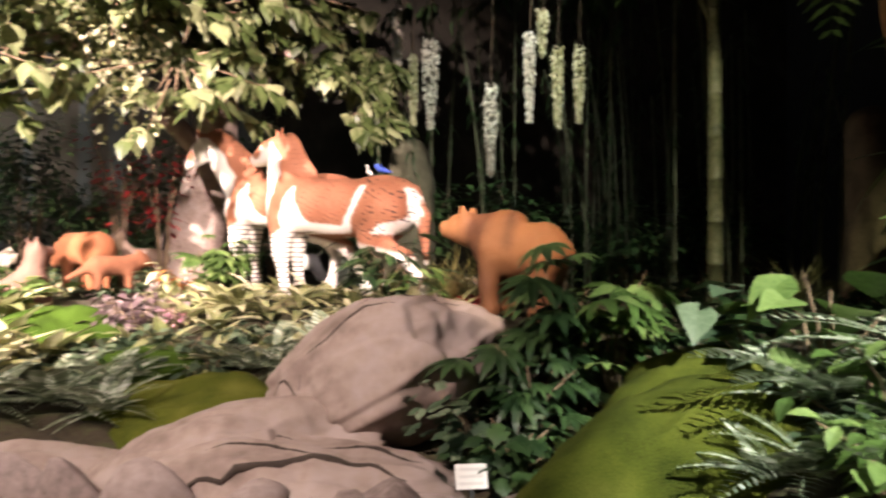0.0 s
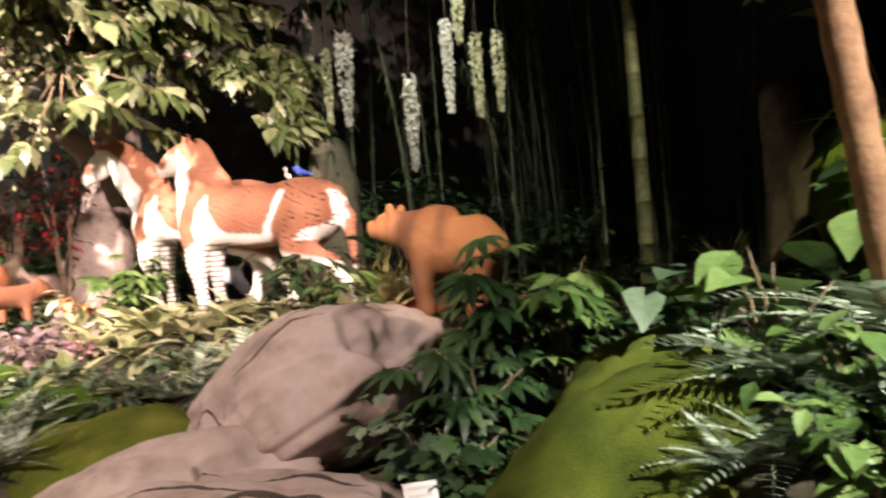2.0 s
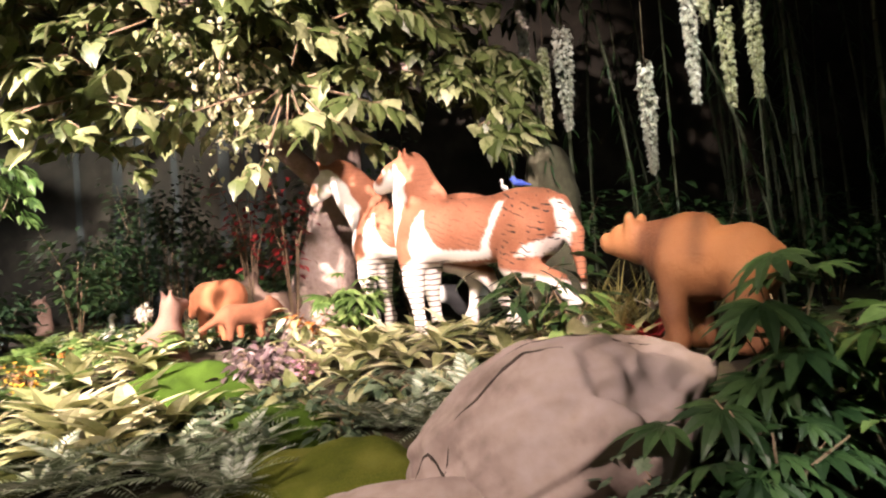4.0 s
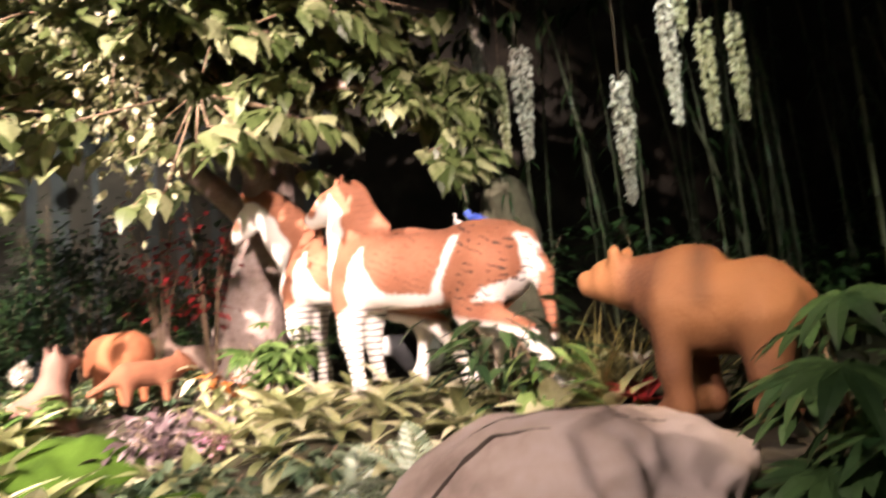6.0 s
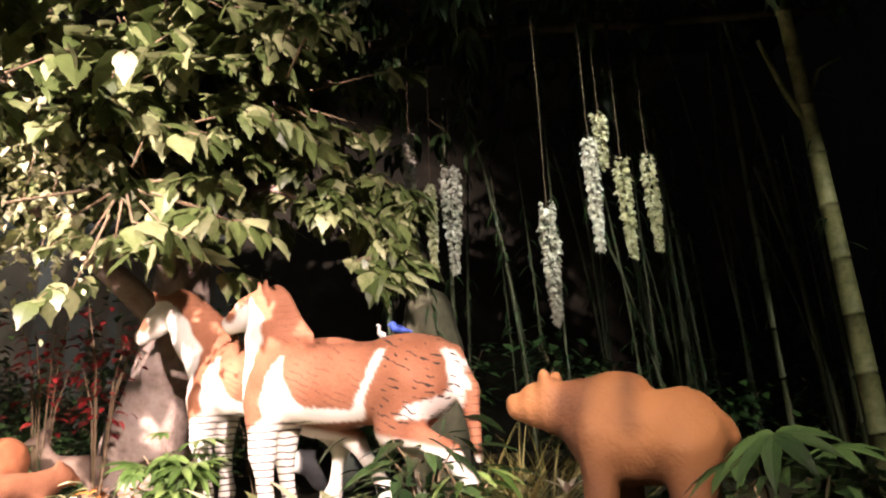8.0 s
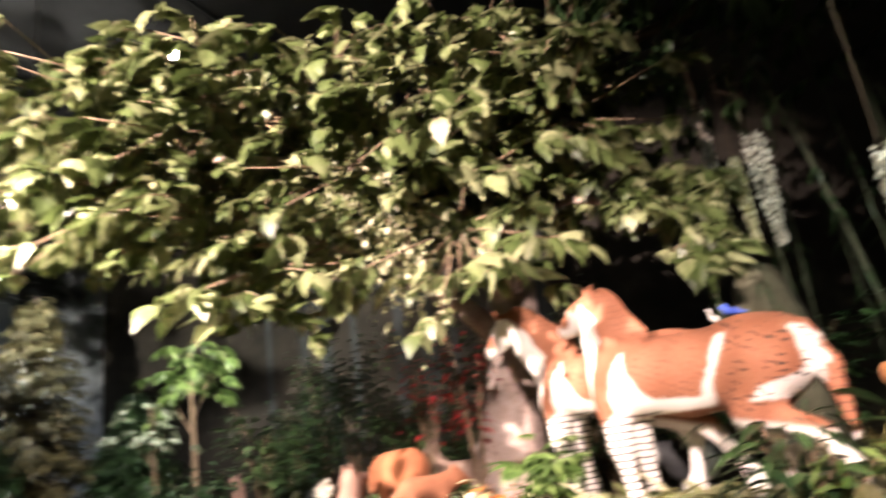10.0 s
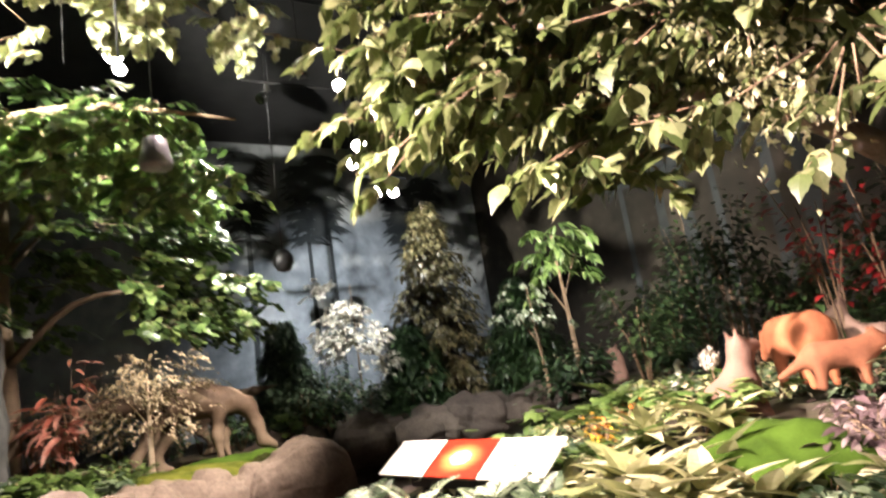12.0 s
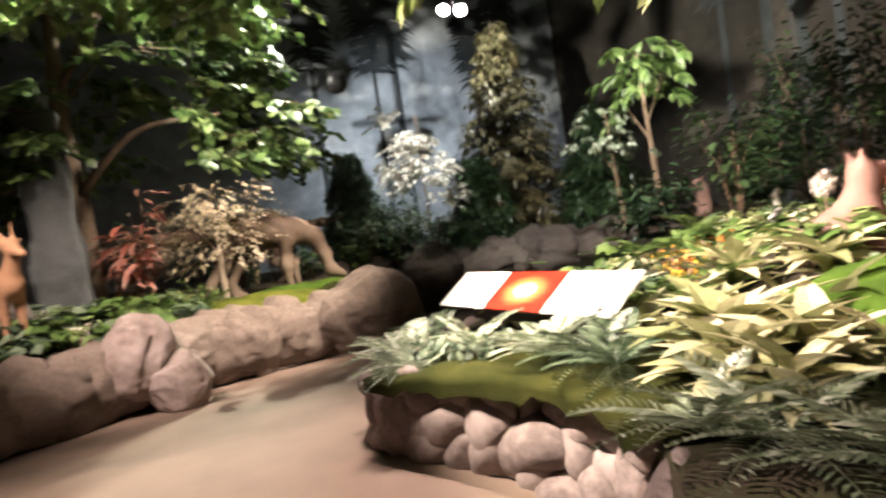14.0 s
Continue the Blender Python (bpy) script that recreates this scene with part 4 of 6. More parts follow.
grazing = Body(0.06)
grazing.limb((-0.22, 0, 0.42), (0.18, 0, 0.42), 0.19, 0.17).limb((0.2, 0, 0.44), (0.40, 0, 0.34), 0.12, 0.085).limb((0.42, 0, 0.33), (0.54, 0, 0.26), 0.08, 0.05)
grazing.pair((0.16, 0.09, 0.3), (0.18, 0.09, 0.02), 0.055, 0.035).pair((-0.24, 0.09, 0.3), (-0.26, 0.09, 0.02), 0.07, 0.035).pair((0.40, 0.05, 0.42), (0.38, 0.09, 0.48), 0.025, 0.012)
statue("antelope_statue", grazing, 0.02, FUR_ORANGE, (-3.34, 6.0, 1.06), 150, 0.86, "bright orange grazing antelope statue in leaves", "animal statue")

cub = Body(0.05)
cub.limb((-0.18, 0, 0.28), (0.16, 0, 0.27), 0.125, 0.115).limb((0.18, 0, 0.30), (0.30, 0, 0.34), 0.09, 0.085).limb((0.32, 0, 0.33), (0.42, 0, 0.29), 0.055, 0.03)
cub.pair((0.28, 0.05, 0.42), (0.27, 0.065, 0.46), 0.024, 0.012).pair((0.14, 0.07, 0.2), (0.15, 0.07, 0.02), 0.045, 0.032).pair((-0.18, 0.07, 0.2), (-0.2, 0.07, 0.02), 0.055, 0.032)
cub.limb((-0.28, 0, 0.26), (-0.50, 0, 0.14), 0.055, 0.03)
statue("fox_statue", cub, 0.016, FUR_RUST, (-2.86, 5.62, 1.08), 40, 0.72, "rust-brown fox statue beside purple leaves", "animal statue")

gazelle = Body(0.04)
gazelle.limb((-0.2, 0, 0.5), (0.15, 0, 0.52), 0.13, 0.12).limb((0.18, 0, 0.56), (0.28, 0, 0.78), 0.08, 0.05).limb((0.28, 0, 0.82), (0.42, 0, 0.76), 0.055, 0.03)
gazelle.pair((0.26, 0.03, 0.87), (0.20, 0.07, 1.05), 0.016, 0.008).pair((0.25, 0.05, 0.85), (0.22, 0.12, 0.9), 0.02, 0.01)
gazelle.pair((0.14, 0.07, 0.42), (0.15, 0.07, 0.02), 0.045, 0.022).pair((-0.2, 0.07, 0.42), (-0.22, 0.07, 0.02), 0.055, 0.022)
gaz = statue("gazelle_statue", gazelle, 0.016, FUR_GREY, (-2.95, 6.35, 0.95), 195, 0.75, "grey-brown gazelle statue with short dark horns", "animal statue")
deer = new("deer_statue", bpy.data.meshes.new_from_object(gaz))
deer.data.materials.clear()
M_DEER = material("deer_fur", [(0.20, 0.10, 0.05), (0.34, 0.19, 0.105)], 5, 0.85, 0.3, 80)
deer.data.materials.append(M_DEER)
deer.matrix_world = Matrix.LocRotScale((-8.35, 0.35, 0.86), Euler((0, 0, radians(38))), (1.15, 1.15, 1.15))
tagged(deer, "light brown deer statue with a pale muzzle", "animal statue")

dino = Body(0.09)
dino.limb((-0.30, 0, 0.98), (0.30, 0, 0.98), 0.27, 0.26).limb((0.30, 0, 0.96), (0.62, 0, 0.90), 0.25, 0.20)
dino.chain([(-0.45, 0, 1.02), (-0.95, 0, 1.04), (-1.45, 0.02, 1.04), (-1.95, 0.06, 1.02)], (0.20, 0.13, 0.07, 0.022))
dino.chain([(0.66, 0, 0.92), (0.92, 0, 0.80), (1.05, 0, 0.52), (1.12, 0, 0.28)], (0.17, 0.115, 0.085, 0.075))
dino.limb((1.13, 0, 0.22), (1.30, 0, 0.14), 0.085, 0.055)
dino.limb((-0.34, 0.17, 0.85), (-0.22, 0.18, 0.52), 0.17, 0.10).limb((-0.22, 0.18, 0.52), (-0.40, 0.18, 0.25), 0.085, 0.06).limb((-0.40, 0.18, 0.25), (-0.34, 0.18, 0.04), 0.06, 0.06).limb((-0.34, 0.18, 0.04), (-0.20, 0.18, 0.03), 0.06, 0.045)
dino.limb((-0.34, -0.17, 0.85), (-0.45, -0.18, 0.52), 0.17, 0.10).limb((-0.45, -0.18, 0.52), (-0.66, -0.18, 0.25), 0.085, 0.06).limb((-0.66, -0.18, 0.25), (-0.62, -0.18, 0.04), 0.06, 0.06).limb((-0.62, -0.18, 0.04), (-0.46, -0.18, 0.03), 0.06, 0.045)
dino.limb((0.52, 0.17, 0.80), (0.56, 0.19, 0.42), 0.10, 0.07).limb((0.56, 0.19, 0.42), (0.62, 0.19, 0.04), 0.065, 0.05)
dino.limb((0.52, -0.17, 0.80), (0.46, -0.19, 0.42), 0.10, 0.07).limb((0.46, -0.19, 0.42), (0.50, -0.19, 0.04), 0.065, 0.05)
M_DINO = statue_material("dinosaur_skin", (0.045, 0.028, 0.017), (0.10, 0.066, 0.042), (0.24, 0.18, 0.13), 0.9)
DINO = statue("dinosaur_statue", dino, 0.03, M_DINO, (-10.45, 2.98, 0.82), 80, 0.93, "greyish tan dinosaur statue bending its neck down", "dinosaur statue",
              lambda x, y, z: (np.clip(soft(np.sin(x * 9 + 2 * np.sin(z * 6)), 0.55, 0.3) * soft(z, 0.95, 0.1) + soft(0.55, z, 0.1) * 0.5, 0, 1), soft(z, 0.8, 0.1) * 0.25, soft(z, 0.9, 0.1) * 0.3), wrinkle=0.02)
tail2 = new("dinosaur_statue", DINO.data)
tail2.matrix_world = Matrix.LocRotScale((-12.6, 3.55, 0.83), Euler((radians(0), radians(7), radians(236))), (0.8, 0.8, 0.8))
tagged(tail2, "dinosaur statue with a banded tail behind its mate", "dinosaur statue")

egret = Body(0.025)
egret.limb((-0.08, 0, 0.20), (0.06, 0, 0.24), 0.06, 0.06).chain([(0.08, 0, 0.26), (0.10, 0, 0.34), (0.08, 0, 0.42), (0.13, 0, 0.45)], (0.04, 0.026, 0.024, 0.03))
egret.limb((0.14, 0, 0.45), (0.24, 0, 0.43), 0.016, 0.006).pair((0, 0.025, 0.18), (0, 0.025, 0.0), 0.014, 0.012).limb((-0.1, 0, 0.19), (-0.2, 0, 0.13), 0.04, 0.015)
WHITE_BIRD = statue("bird_statue", egret, 0.011, PAINT_WHITE, (-4.9, 6.5, 0.93), 100, 0.85, "white long-necked bird statue in leaves", "bird statue", wrinkle=0.002)
small_white = new("bird_statue", WHITE_BIRD.data)
small_white.matrix_world = Matrix.LocRotScale((-0.68, 5.95, 2.06), Euler((0, 0, 2.2)), (0.3, 0.3, 0.3))
tagged(small_white, "tiny white bird statue on a twig", "bird statue")
M_BLUE = material("blue_feather", [(0.03, 0.06, 0.35), (0.08, 0.15, 0.6)], 12, 0.6, 0.2, 90)
songbird = Body(0.012)
songbird.limb((-0.02, 0, 0.03), (0.02, 0, 0.04), 0.022, 0.022).limb((0.03, 0, 0.065), (0.035, 0, 0.065), 0.018, 0.016).limb((0.05, 0, 0.063), (0.062, 0, 0.061), 0.006, 0.003).limb((-0.04, 0, 0.025), (-0.085, 0, 0.01), 0.012, 0.006)
statue("bluebird_statue", songbird, 0.005, M_BLUE, (-0.56, 5.9, 2.11), 170, 1.15, "small bright blue bird statue on a twig", "bird statue", wrinkle=0.0)
twig_v, twig_f = grow([(-0.50, 6.0, ground(-0.5, 6.0)), (-0.50, 5.98, 1.6), (-0.55, 5.92, 2.0), (-0.56, 5.90, 2.115)], (0.012, 0.010, 0.007, 0.004), 6)
fork_v, fork_f = grow([(-0.54, 5.94, 1.92), (-0.62, 5.95, 2.0), (-0.70, 5.95, 2.06)], (0.006, 0.005, 0.003), 6)
tagged(mesh_object("twig", *joined([(twig_v, twig_f), (fork_v, fork_f)]), M_TWIG), "thin bare upright twig holding small birds", "twig")

badger = Body(0.04)
badger.limb((-0.15, 0, 0.2), (0.15, 0, 0.22), 0.13, 0.12).limb((0.2, 0, 0.28), (0.3, 0, 0.3), 0.09, 0.07).limb((0.32, 0, 0.29), (0.4, 0, 0.27), 0.045, 0.03).pair((0.12, 0.08, 0.15), (0.14, 0.08, 0.02), 0.045, 0.04).pair((-0.16, 0.08, 0.15), (-0.16, 0.08, 0.02), 0.05, 0.04)
M_PIED = statue_material("pied_fur", (0.012, 0.012, 0.013), (0.025, 0.025, 0.027), (0.7, 0.68, 0.64))
statue("badger_statue", badger, 0.018, M_PIED, (-0.98, 6.35, 0.97), 200, 1.1, "black and white animal statue behind the horses", "animal statue",
       lambda x, y, z: (np.clip(soft(np.sin(x * 17 + y * 9), 0.62, 0.1) + soft(x, 0.33, 0.03), 0, 1), x * 0, x * 0))

meerkat = Body(0.03)
meerkat.limb((0, 0, 0.08), (0, 0, 0.28), 0.085, 0.065).limb((0.01, 0, 0.34), (0.05, 0, 0.38), 0.055, 0.045).limb((0.07, 0, 0.37), (0.13, 0, 0.35), 0.028, 0.016).pair((0.04, 0.05, 0.24), (0.09, 0.03, 0.14), 0.02, 0.016).pair((0.0, 0.05, 0.05), (0.08, 0.06, 0.02), 0.04, 0.025).pair((0, 0.04, 0.42), (-0.01, 0.055, 0.45), 0.018, 0.01)
statue("meerkat_statue", meerkat, 0.014, FUR_TAN, (-8.5, 9.5, 0.98), 230, 1.4, "tan upright small animal statue far back", "animal statue")

# ---- the sign ----
M_SIGN = material("white_panel", [(0.74, 0.74, 0.71), (0.82, 0.82, 0.80)], 3, 0.35, 0.02)
M_FRAME = material("black_metal", [(0.012, 0.012, 0.013), (0.03, 0.03, 0.03)], 6, 0.4, 0.05, metal=0.6)
M_PRINT = material("grey_print", [(0.6, 0.6, 0.58), (0.68, 0.68, 0.66)], 10, 0.5, 0)


def sunset_print():
    """The printed picture: a pale sun in orange and red."""
    m = bpy.data.materials.new("sunset_print")
    m.use_nodes = True
    n, l = m.node_tree.nodes, m.node_tree.links
    co, ball, ramp, wave, mix = (n.new(k) for k in ("ShaderNodeTexCoord", "ShaderNodeTexGradient", "ShaderNodeValToRGB", "ShaderNodeTexNoise", "ShaderNodeMath"))
    ball.gradient_type = "SPHERICAL"
    size = n.new("ShaderNodeMapping")
    size.inputs["Scale"].default_value = (3.4, 6.0, 1)
    l.new(co.outputs["Object"], size.inputs["Vector"])
    l.new(size.outputs[0], ball.inputs["Vector"])
    streak = n.new("ShaderNodeMapping")
    streak.inputs["Scale"].default_value = (2, 26, 1)
    l.new(co.outputs["Object"], streak.inputs["Vector"])
    l.new(streak.outputs[0], wave.inputs["Vector"])
    wave.inputs["Scale"].default_value = 1.5
    mix.operation = "MULTIPLY_ADD"
    mix.inputs[1].default_value = 0.35
    l.new(wave.outputs["Fac"], mix.inputs[0])
    l.new(ball.outputs["Fac"], mix.inputs[2])
    for k, colour in ((0.10, (0.16, 0.010, 0.006)), (0.30, (0.36, 0.03, 0.012)), (0.70, (0.62, 0.16, 0.05)), (1.0, (0.9, 0.62, 0.3))):
        e = ramp.color_ramp.elements.new(k)
        e.color = (*colour, 1)
    l.new(mix.outputs[0], ramp.inputs[0])
    l.new(ramp.outputs[0], n["Principled BSDF"].inputs["Base Color"])
    n["Principled BSDF"].inputs["Roughness"].default_value = 0.3
    return m


def sign():
    top = thing("information_sign", (-5.0, 4.07, 0.0), "three-panel information sign, white and red, on black legs", "sign")
    top.rotation_euler = (0, 0, radians(5.3))
    tilt = Matrix.Translation((0, 0, 0.885)) @ Matrix.Rotation(radians(36), 4, "X")
    for name, x, mat, label in (("panel", -0.675, M_SIGN, "white text panel"), ("panel", 0, sunset_print(), "red and orange sunset picture panel"), ("panel", 0.675, M_SIGN, "white text panel")):
        v, f = box_piece((0.662, 0.38, 0.016), (0, 0, 0), 0.003)
        ob = mesh_object(name, v, f, mat, top, label, smooth=False)
        ob.matrix_basis = tilt @ Matrix.Translation((x, 0, 0.012))
        if mat is M_SIGN:
            r = random.Random(int(x * 10))
            for k in range(9):
                w = r.uniform(0.30, 0.5) if k else 0.3
                v, f = box_piece((w, 0.012 if k else 0.03, 0.001), (-0.26 + w / 2, 0.15 - 0.034 * k, 0.0088), 0.0002)
                mesh_object("print_line", v, f, M_PRINT, ob, "faint unreadable line of print", smooth=False)
    for z in (-0.18, 0.18):
        v, f = box_piece((1.85, 0.04, 0.05), (0, z * 0.75, -0.026), 0.004)
        ob = mesh_object("rail", v, f, M_FRAME, top, smooth=False)
        ob.matrix_basis = tilt
    v, f = box_piece((1.5, 0.05, 0.08), (0, 0.02, 0.70), 0.006)
    mesh_object("crossbar", v, f, M_FRAME, top, smooth=False)
    for x in (-0.6, 0.6):
        v, f = box_piece((0.06, 0.06, 0.5), (x, 0.05, 0.60), 0.006)
        mesh_object("leg", v, f, M_FRAME, top, smooth=False)
        v, f = box_piece((0.04, 0.05, 0.2), (x, 0.02, 0.79), 0.005)
        mesh_object("bracket", v, f, M_FRAME, top, smooth=False)


sign()

# the small plant label
card = thing("label_card", (0.115, 2.60, 0.53), "small white label card with faint print on the rock", "label")
card.rotation_euler = (radians(58), 0, radians(6))
mesh_object("plate", *box_piece((0.13, 0.10, 0.006), (0, 0, 0), 0.001), M_SIGN, card, smooth=False)
mesh_object("stake", *box_piece((0.014, 0.22, 0.006), (0, -0.14, -0.008), 0.001), M_FRAME, card, "thin black stake", smooth=False)
for k in range(3):
    mesh_object("print_line", *box_piece((0.10, 0.012, 0.001), (0, 0.028 - 0.028 * k, 0.0036), 0.0002), M_PRINT, card, "faint unreadable line of print", smooth=False)

# ---- trees ----


def tree(place, trunk, radii, limbs, bark, name, label, leaf, leaf_mat, clumps, per, size, seed, parts=0, droop=0.9, twigs=True, spread=0.32, flat=0.6):
    """A tree: trunk and limbs as tubes, leaves that hang round the clump centres. All coordinates are local."""
    r = random.Random(seed)
    top = thing(name, place, label, "tree")
    mesh_object("trunk", *grow(spline(trunk, 14), np.interp(np.linspace(0, 1, 14), np.linspace(0, 1, len(radii)), radii), 14), bark, top)
    for points, ra, rb in limbs:
        mesh_object("limb", *grow(spline(points, 9), np.linspace(ra, rb, 9), 7), bark, top)
    places, sticks = [], []
    for c, reach in clumps:
        out = math.atan2(c[1] - trunk[-1][1], c[0] - trunk[-1][0])
        for _ in range(max(1, per // 9)):
            hub = Vector(c) + Vector((r.gauss(0, 1), r.gauss(0, 1), r.gauss(0, flat))) * reach * 0.48
            yaw, n = out + r.gauss(0, 1.0), spread * reach * r.uniform(0.8, 1.5) + 0.05
            way = Vector((math.cos(yaw), math.sin(yaw), 0))
            line = [hub + way * n * u + Vector((0, 0, -0.45 * n * u * u)) for u in (0, 0.35, 0.7, 1)]
            if twigs:
                sticks.append(grow([Vector(c).lerp(hub, 0.3), hub], (0.007, 0.005), 4))
                sticks.append(grow(line, (0.005, 0.004, 0.003, 0.002), 4))
            for k in range(9):
                u = k / 8
                p = hub + way * n * u + Vector((0, 0, -0.45 * n * u * u)) + Vector((r.gauss(0, 0.01), r.gauss(0, 0.01), r.gauss(0, 0.01)))
                side = (1 if k % 2 else -1) * (1 - u) * r.uniform(0.5, 1.2)
                places.append(turned(p, yaw + side, -r.uniform(0.15, droop), r.gauss(0, 0.35), size * r.uniform(0.65, 1.2)))
    near = []
    if parts:
        places.sort(key=lambda m: m.translation.y)
        near, places = places[:parts], places[parts:]
        leaf_parts("leaf", leaf, near, leaf_mat, top)
    scatter("crown", leaf, places, leaf_mat, top)
    if sticks:
        mesh_object("branchwork", *joined(sticks), M_TWIG if bark is not M_BARK_D else M_BARK_D, top)["kind"] = "stuff"
    return top


def cloud(low, high, n, reach, seed, keep=lambda p: True):
    r = random.Random(seed)
    out = []
    while len(out) < n:
        p = tuple(r.uniform(a, b) for a, b in zip(low, high))
        if keep(p):
            out.append((p, reach * r.uniform(0.7, 1.3)))
    return out


OVAL = leaf_shape(0.09, 0.05, 0.2, 0.3, 0.4, 3)
SMALL = leaf_shape(0.05, 0.034, 0.2, 0.3, 0.4, 2)
LANCE = leaf_shape(0.30, 0.105, 0.3, 0.45, 0.4, 6)
MAPLE = maple_leaf(0.16)
OVATE = maple_leaf(0.19, [(0, 0.015), (0.05, 0.20), (0.18, 0.33), (0.34, 0.36), (0.46, 0.27), (0.58, 0.25), (0.76, 0.11), (1.0, 0)])

# the big tree behind the horses, its crown hanging towards the path
CX, CY = -2.70, 6.85
G0 = ground(CX, CY)


def inner(p):
    """Keeps the crown off the walkway."""
    return p[1] + CY - 1.5 > 0.56 * (-0.76 - p[0] - CX)


def hangs(p):
    """The crown's underside: low over the bed, high above the horses."""
    x, y, z = p[0] + CX, p[1] + CY, p[2] + G0 - 0.1
    rise = 0.33 + 0.12 * max(0.0, min(1.0, (x + 2.0) / 0.35)) + 0.08 * max(0.0, min(1.0, (-3.4 - x) / 1.0))
    return inner(p) and z - 1.5 > rise * math.hypot(x + 0.5, y - 1.5)


crown = (cloud((-2.6, -2.4, 1.6), (0.9, -0.4, 3.7), 58, 0.55, 1, hangs) + cloud((-3.2, -3.2, 2.0), (-0.4, -1.4, 3.8), 40, 0.52, 2, hangs)
         + cloud((0.7, -1.9, 2.2), (1.55, -0.8, 3.8), 20, 0.45, 4, hangs) + cloud((-2.4, -1.2, 2.3), (1.2, 1.2, 4.3), 20, 0.8, 5, hangs)
         + [((1.65, -1.25, 2.45), 0.34), ((1.9, -1.25, 2.35), 0.30), ((2.08, -1.25, 2.15), 0.28), ((2.1, -1.2, 1.9), 0.24), ((2.02, -1.25, 1.72), 0.2), ((1.75, -1.3, 2.2), 0.2)])
tree((CX, CY, G0 - 0.1), [(0, 0, 0), (0.05, -0.03, 0.55), (0.2, 0, 1.2), (0.32, 0.02, 2.4), (0.35, 0.05, 3.8)], (0.52, 0.36, 0.28, 0.2, 0.12),
     [([(0.2, 0, 1.6), (-0.4, -0.6, 2.3), (-1.4, -1.2, 2.9), (-2.4, -1.8, 3.0)], 0.12, 0.025), ([(0.25, 0, 1.9), (0.2, -0.8, 2.5), (-0.2, -1.8, 2.9), (-0.8, -2.6, 2.9)], 0.1, 0.02),
      ([(0.3, 0, 2.0), (0.8, -0.6, 2.5), (1.3, -1.1, 2.4), (1.7, -1.4, 2.1)], 0.09, 0.015), ([(0.3, 0, 2.6), (-0.6, 0.3, 3.4), (-1.8, 0.2, 3.9)], 0.09, 0.02), ([(0.32, 0, 2.8), (0.9, 0.2, 3.6), (1.2, 0.3, 4.2)], 0.08, 0.02)],
     M_BARK, "broadleaf_tree", "large broadleaf tree with pale trunk and drooping green leaves", OVATE, L_TREE, crown, 117, 0.92, 11, parts=300, droop=1.25)
# pale sprays inside the crown
for k, (x, y, z) in enumerate(((-2.35, 4.55, 2.95), (-2.5, 4.5, 3.3), (-2.3, 4.65, 2.68))):
    r = random.Random(40 + k)
    top = thing("blossom_spray", (x, y, z), "glossy pale small-leaved spray hanging in the tree", "leaf spray")
    scatter("foliage", SMALL, [turned((r.gauss(0, 0.16), r.gauss(0, 0.12), r.gauss(0, 0.2)), r.uniform(0, 6.3), -r.uniform(-0.3, 1.2), r.uniform(-1, 1), r.uniform(0.7, 1.3)) for _ in range(260)], L_PALE, top)
    mesh_object("stem", *grow([(0, 0.5, 0.75), (0, 0.1, 0.3), (0, 0, -0.25)], (0.008, 0.006, 0.003), 5), M_TWIG, top)

# red-leaved shrub before the trunk
def shrub(name, place, n, reach, leaf, mat, label, seed, size=1.0, flat=0.7, up=0.5, category="shrub", stems=5, parts=True, stem_mat=None, lift=None):
    """Leaves round thin stems that rise from one foot."""
    r = random.Random(seed)
    top = thing(name, place, label, category)
    h = reach * flat if lift is None else lift
    tips = []
    for k in range(stems):
        a = 2 * math.pi * (k + r.random()) / stems
        e = Vector((math.cos(a) * reach * 0.75 * r.uniform(0.5, 1), math.sin(a) * reach * 0.75 * r.uniform(0.5, 1), h * r.uniform(0.7, 1.3)))
        mid = Vector((e.x * 0.4, e.y * 0.4, e.z * 0.7))
        mesh_object("stem", *grow([(0, 0, -0.05), mid, e], (0.010, 0.007, 0.003), 5), stem_mat or M_TWIG, top)
        tips.append((mid, e))
    places = []
    for k in range(n):
        mid, e = r.choice(tips)
        p = mid.lerp(e, r.uniform(-0.4, 1.0)) + Vector((r.gauss(0, 1), r.gauss(0, 1), r.gauss(0, flat))) * reach * 0.20
        p.z = max(p.z, 0.01)
        places.append(turned(p, math.atan2(p.y, p.x) + r.uniform(-0.9, 0.9), r.uniform(-0.5, up), r.uniform(-0.4, 0.4), size * r.uniform(0.65, 1.25)))
    if parts:
        leaf_parts("leaf", leaf, places[:64], mat, top)
        if places[64:]:
            scatter("foliage", leaf, places[64:], mat, top)
    else:
        scatter("foliage", leaf, places, mat, top)
    return top


def on(x, y, dz=0.0):
    return (x, y, ground(x, y) + dz)


snag_body = Body(0.06)
snag_body.limb((0, 0, 0), (0.02, 0, 1.2), 0.27, 0.23).limb((0.02, 0, 1.2), (0.0, 0, 1.50), 0.22, 0.20).limb((0.15, -0.05, 0), (0.05, 0, 0.6), 0.12, 0.08)
v, f = surface(snag_body, *snag_body.bounds(), 0.03)
v = v + 0.025 * fbm(v * np.array((4, 4, 0.8)), 1.6)[:, None] * np.array((1, 1, 0))
snag = tagged(mesh_object("tree_stump", v, f, M_SNAG), "tall olive-grey broken trunk behind the horses", "tree trunk")
snag.location = on(-0.34, 6.62, -0.05)
shrub("red_leaf_shrub", on(-2.72, 6.25, 0.0), 110, 0.34, OVAL, L_RED, "dark red-leaved shrub in front of the pale trunk", 21, 1.0, 0.9, 0.3, stems=6, lift=1.45)
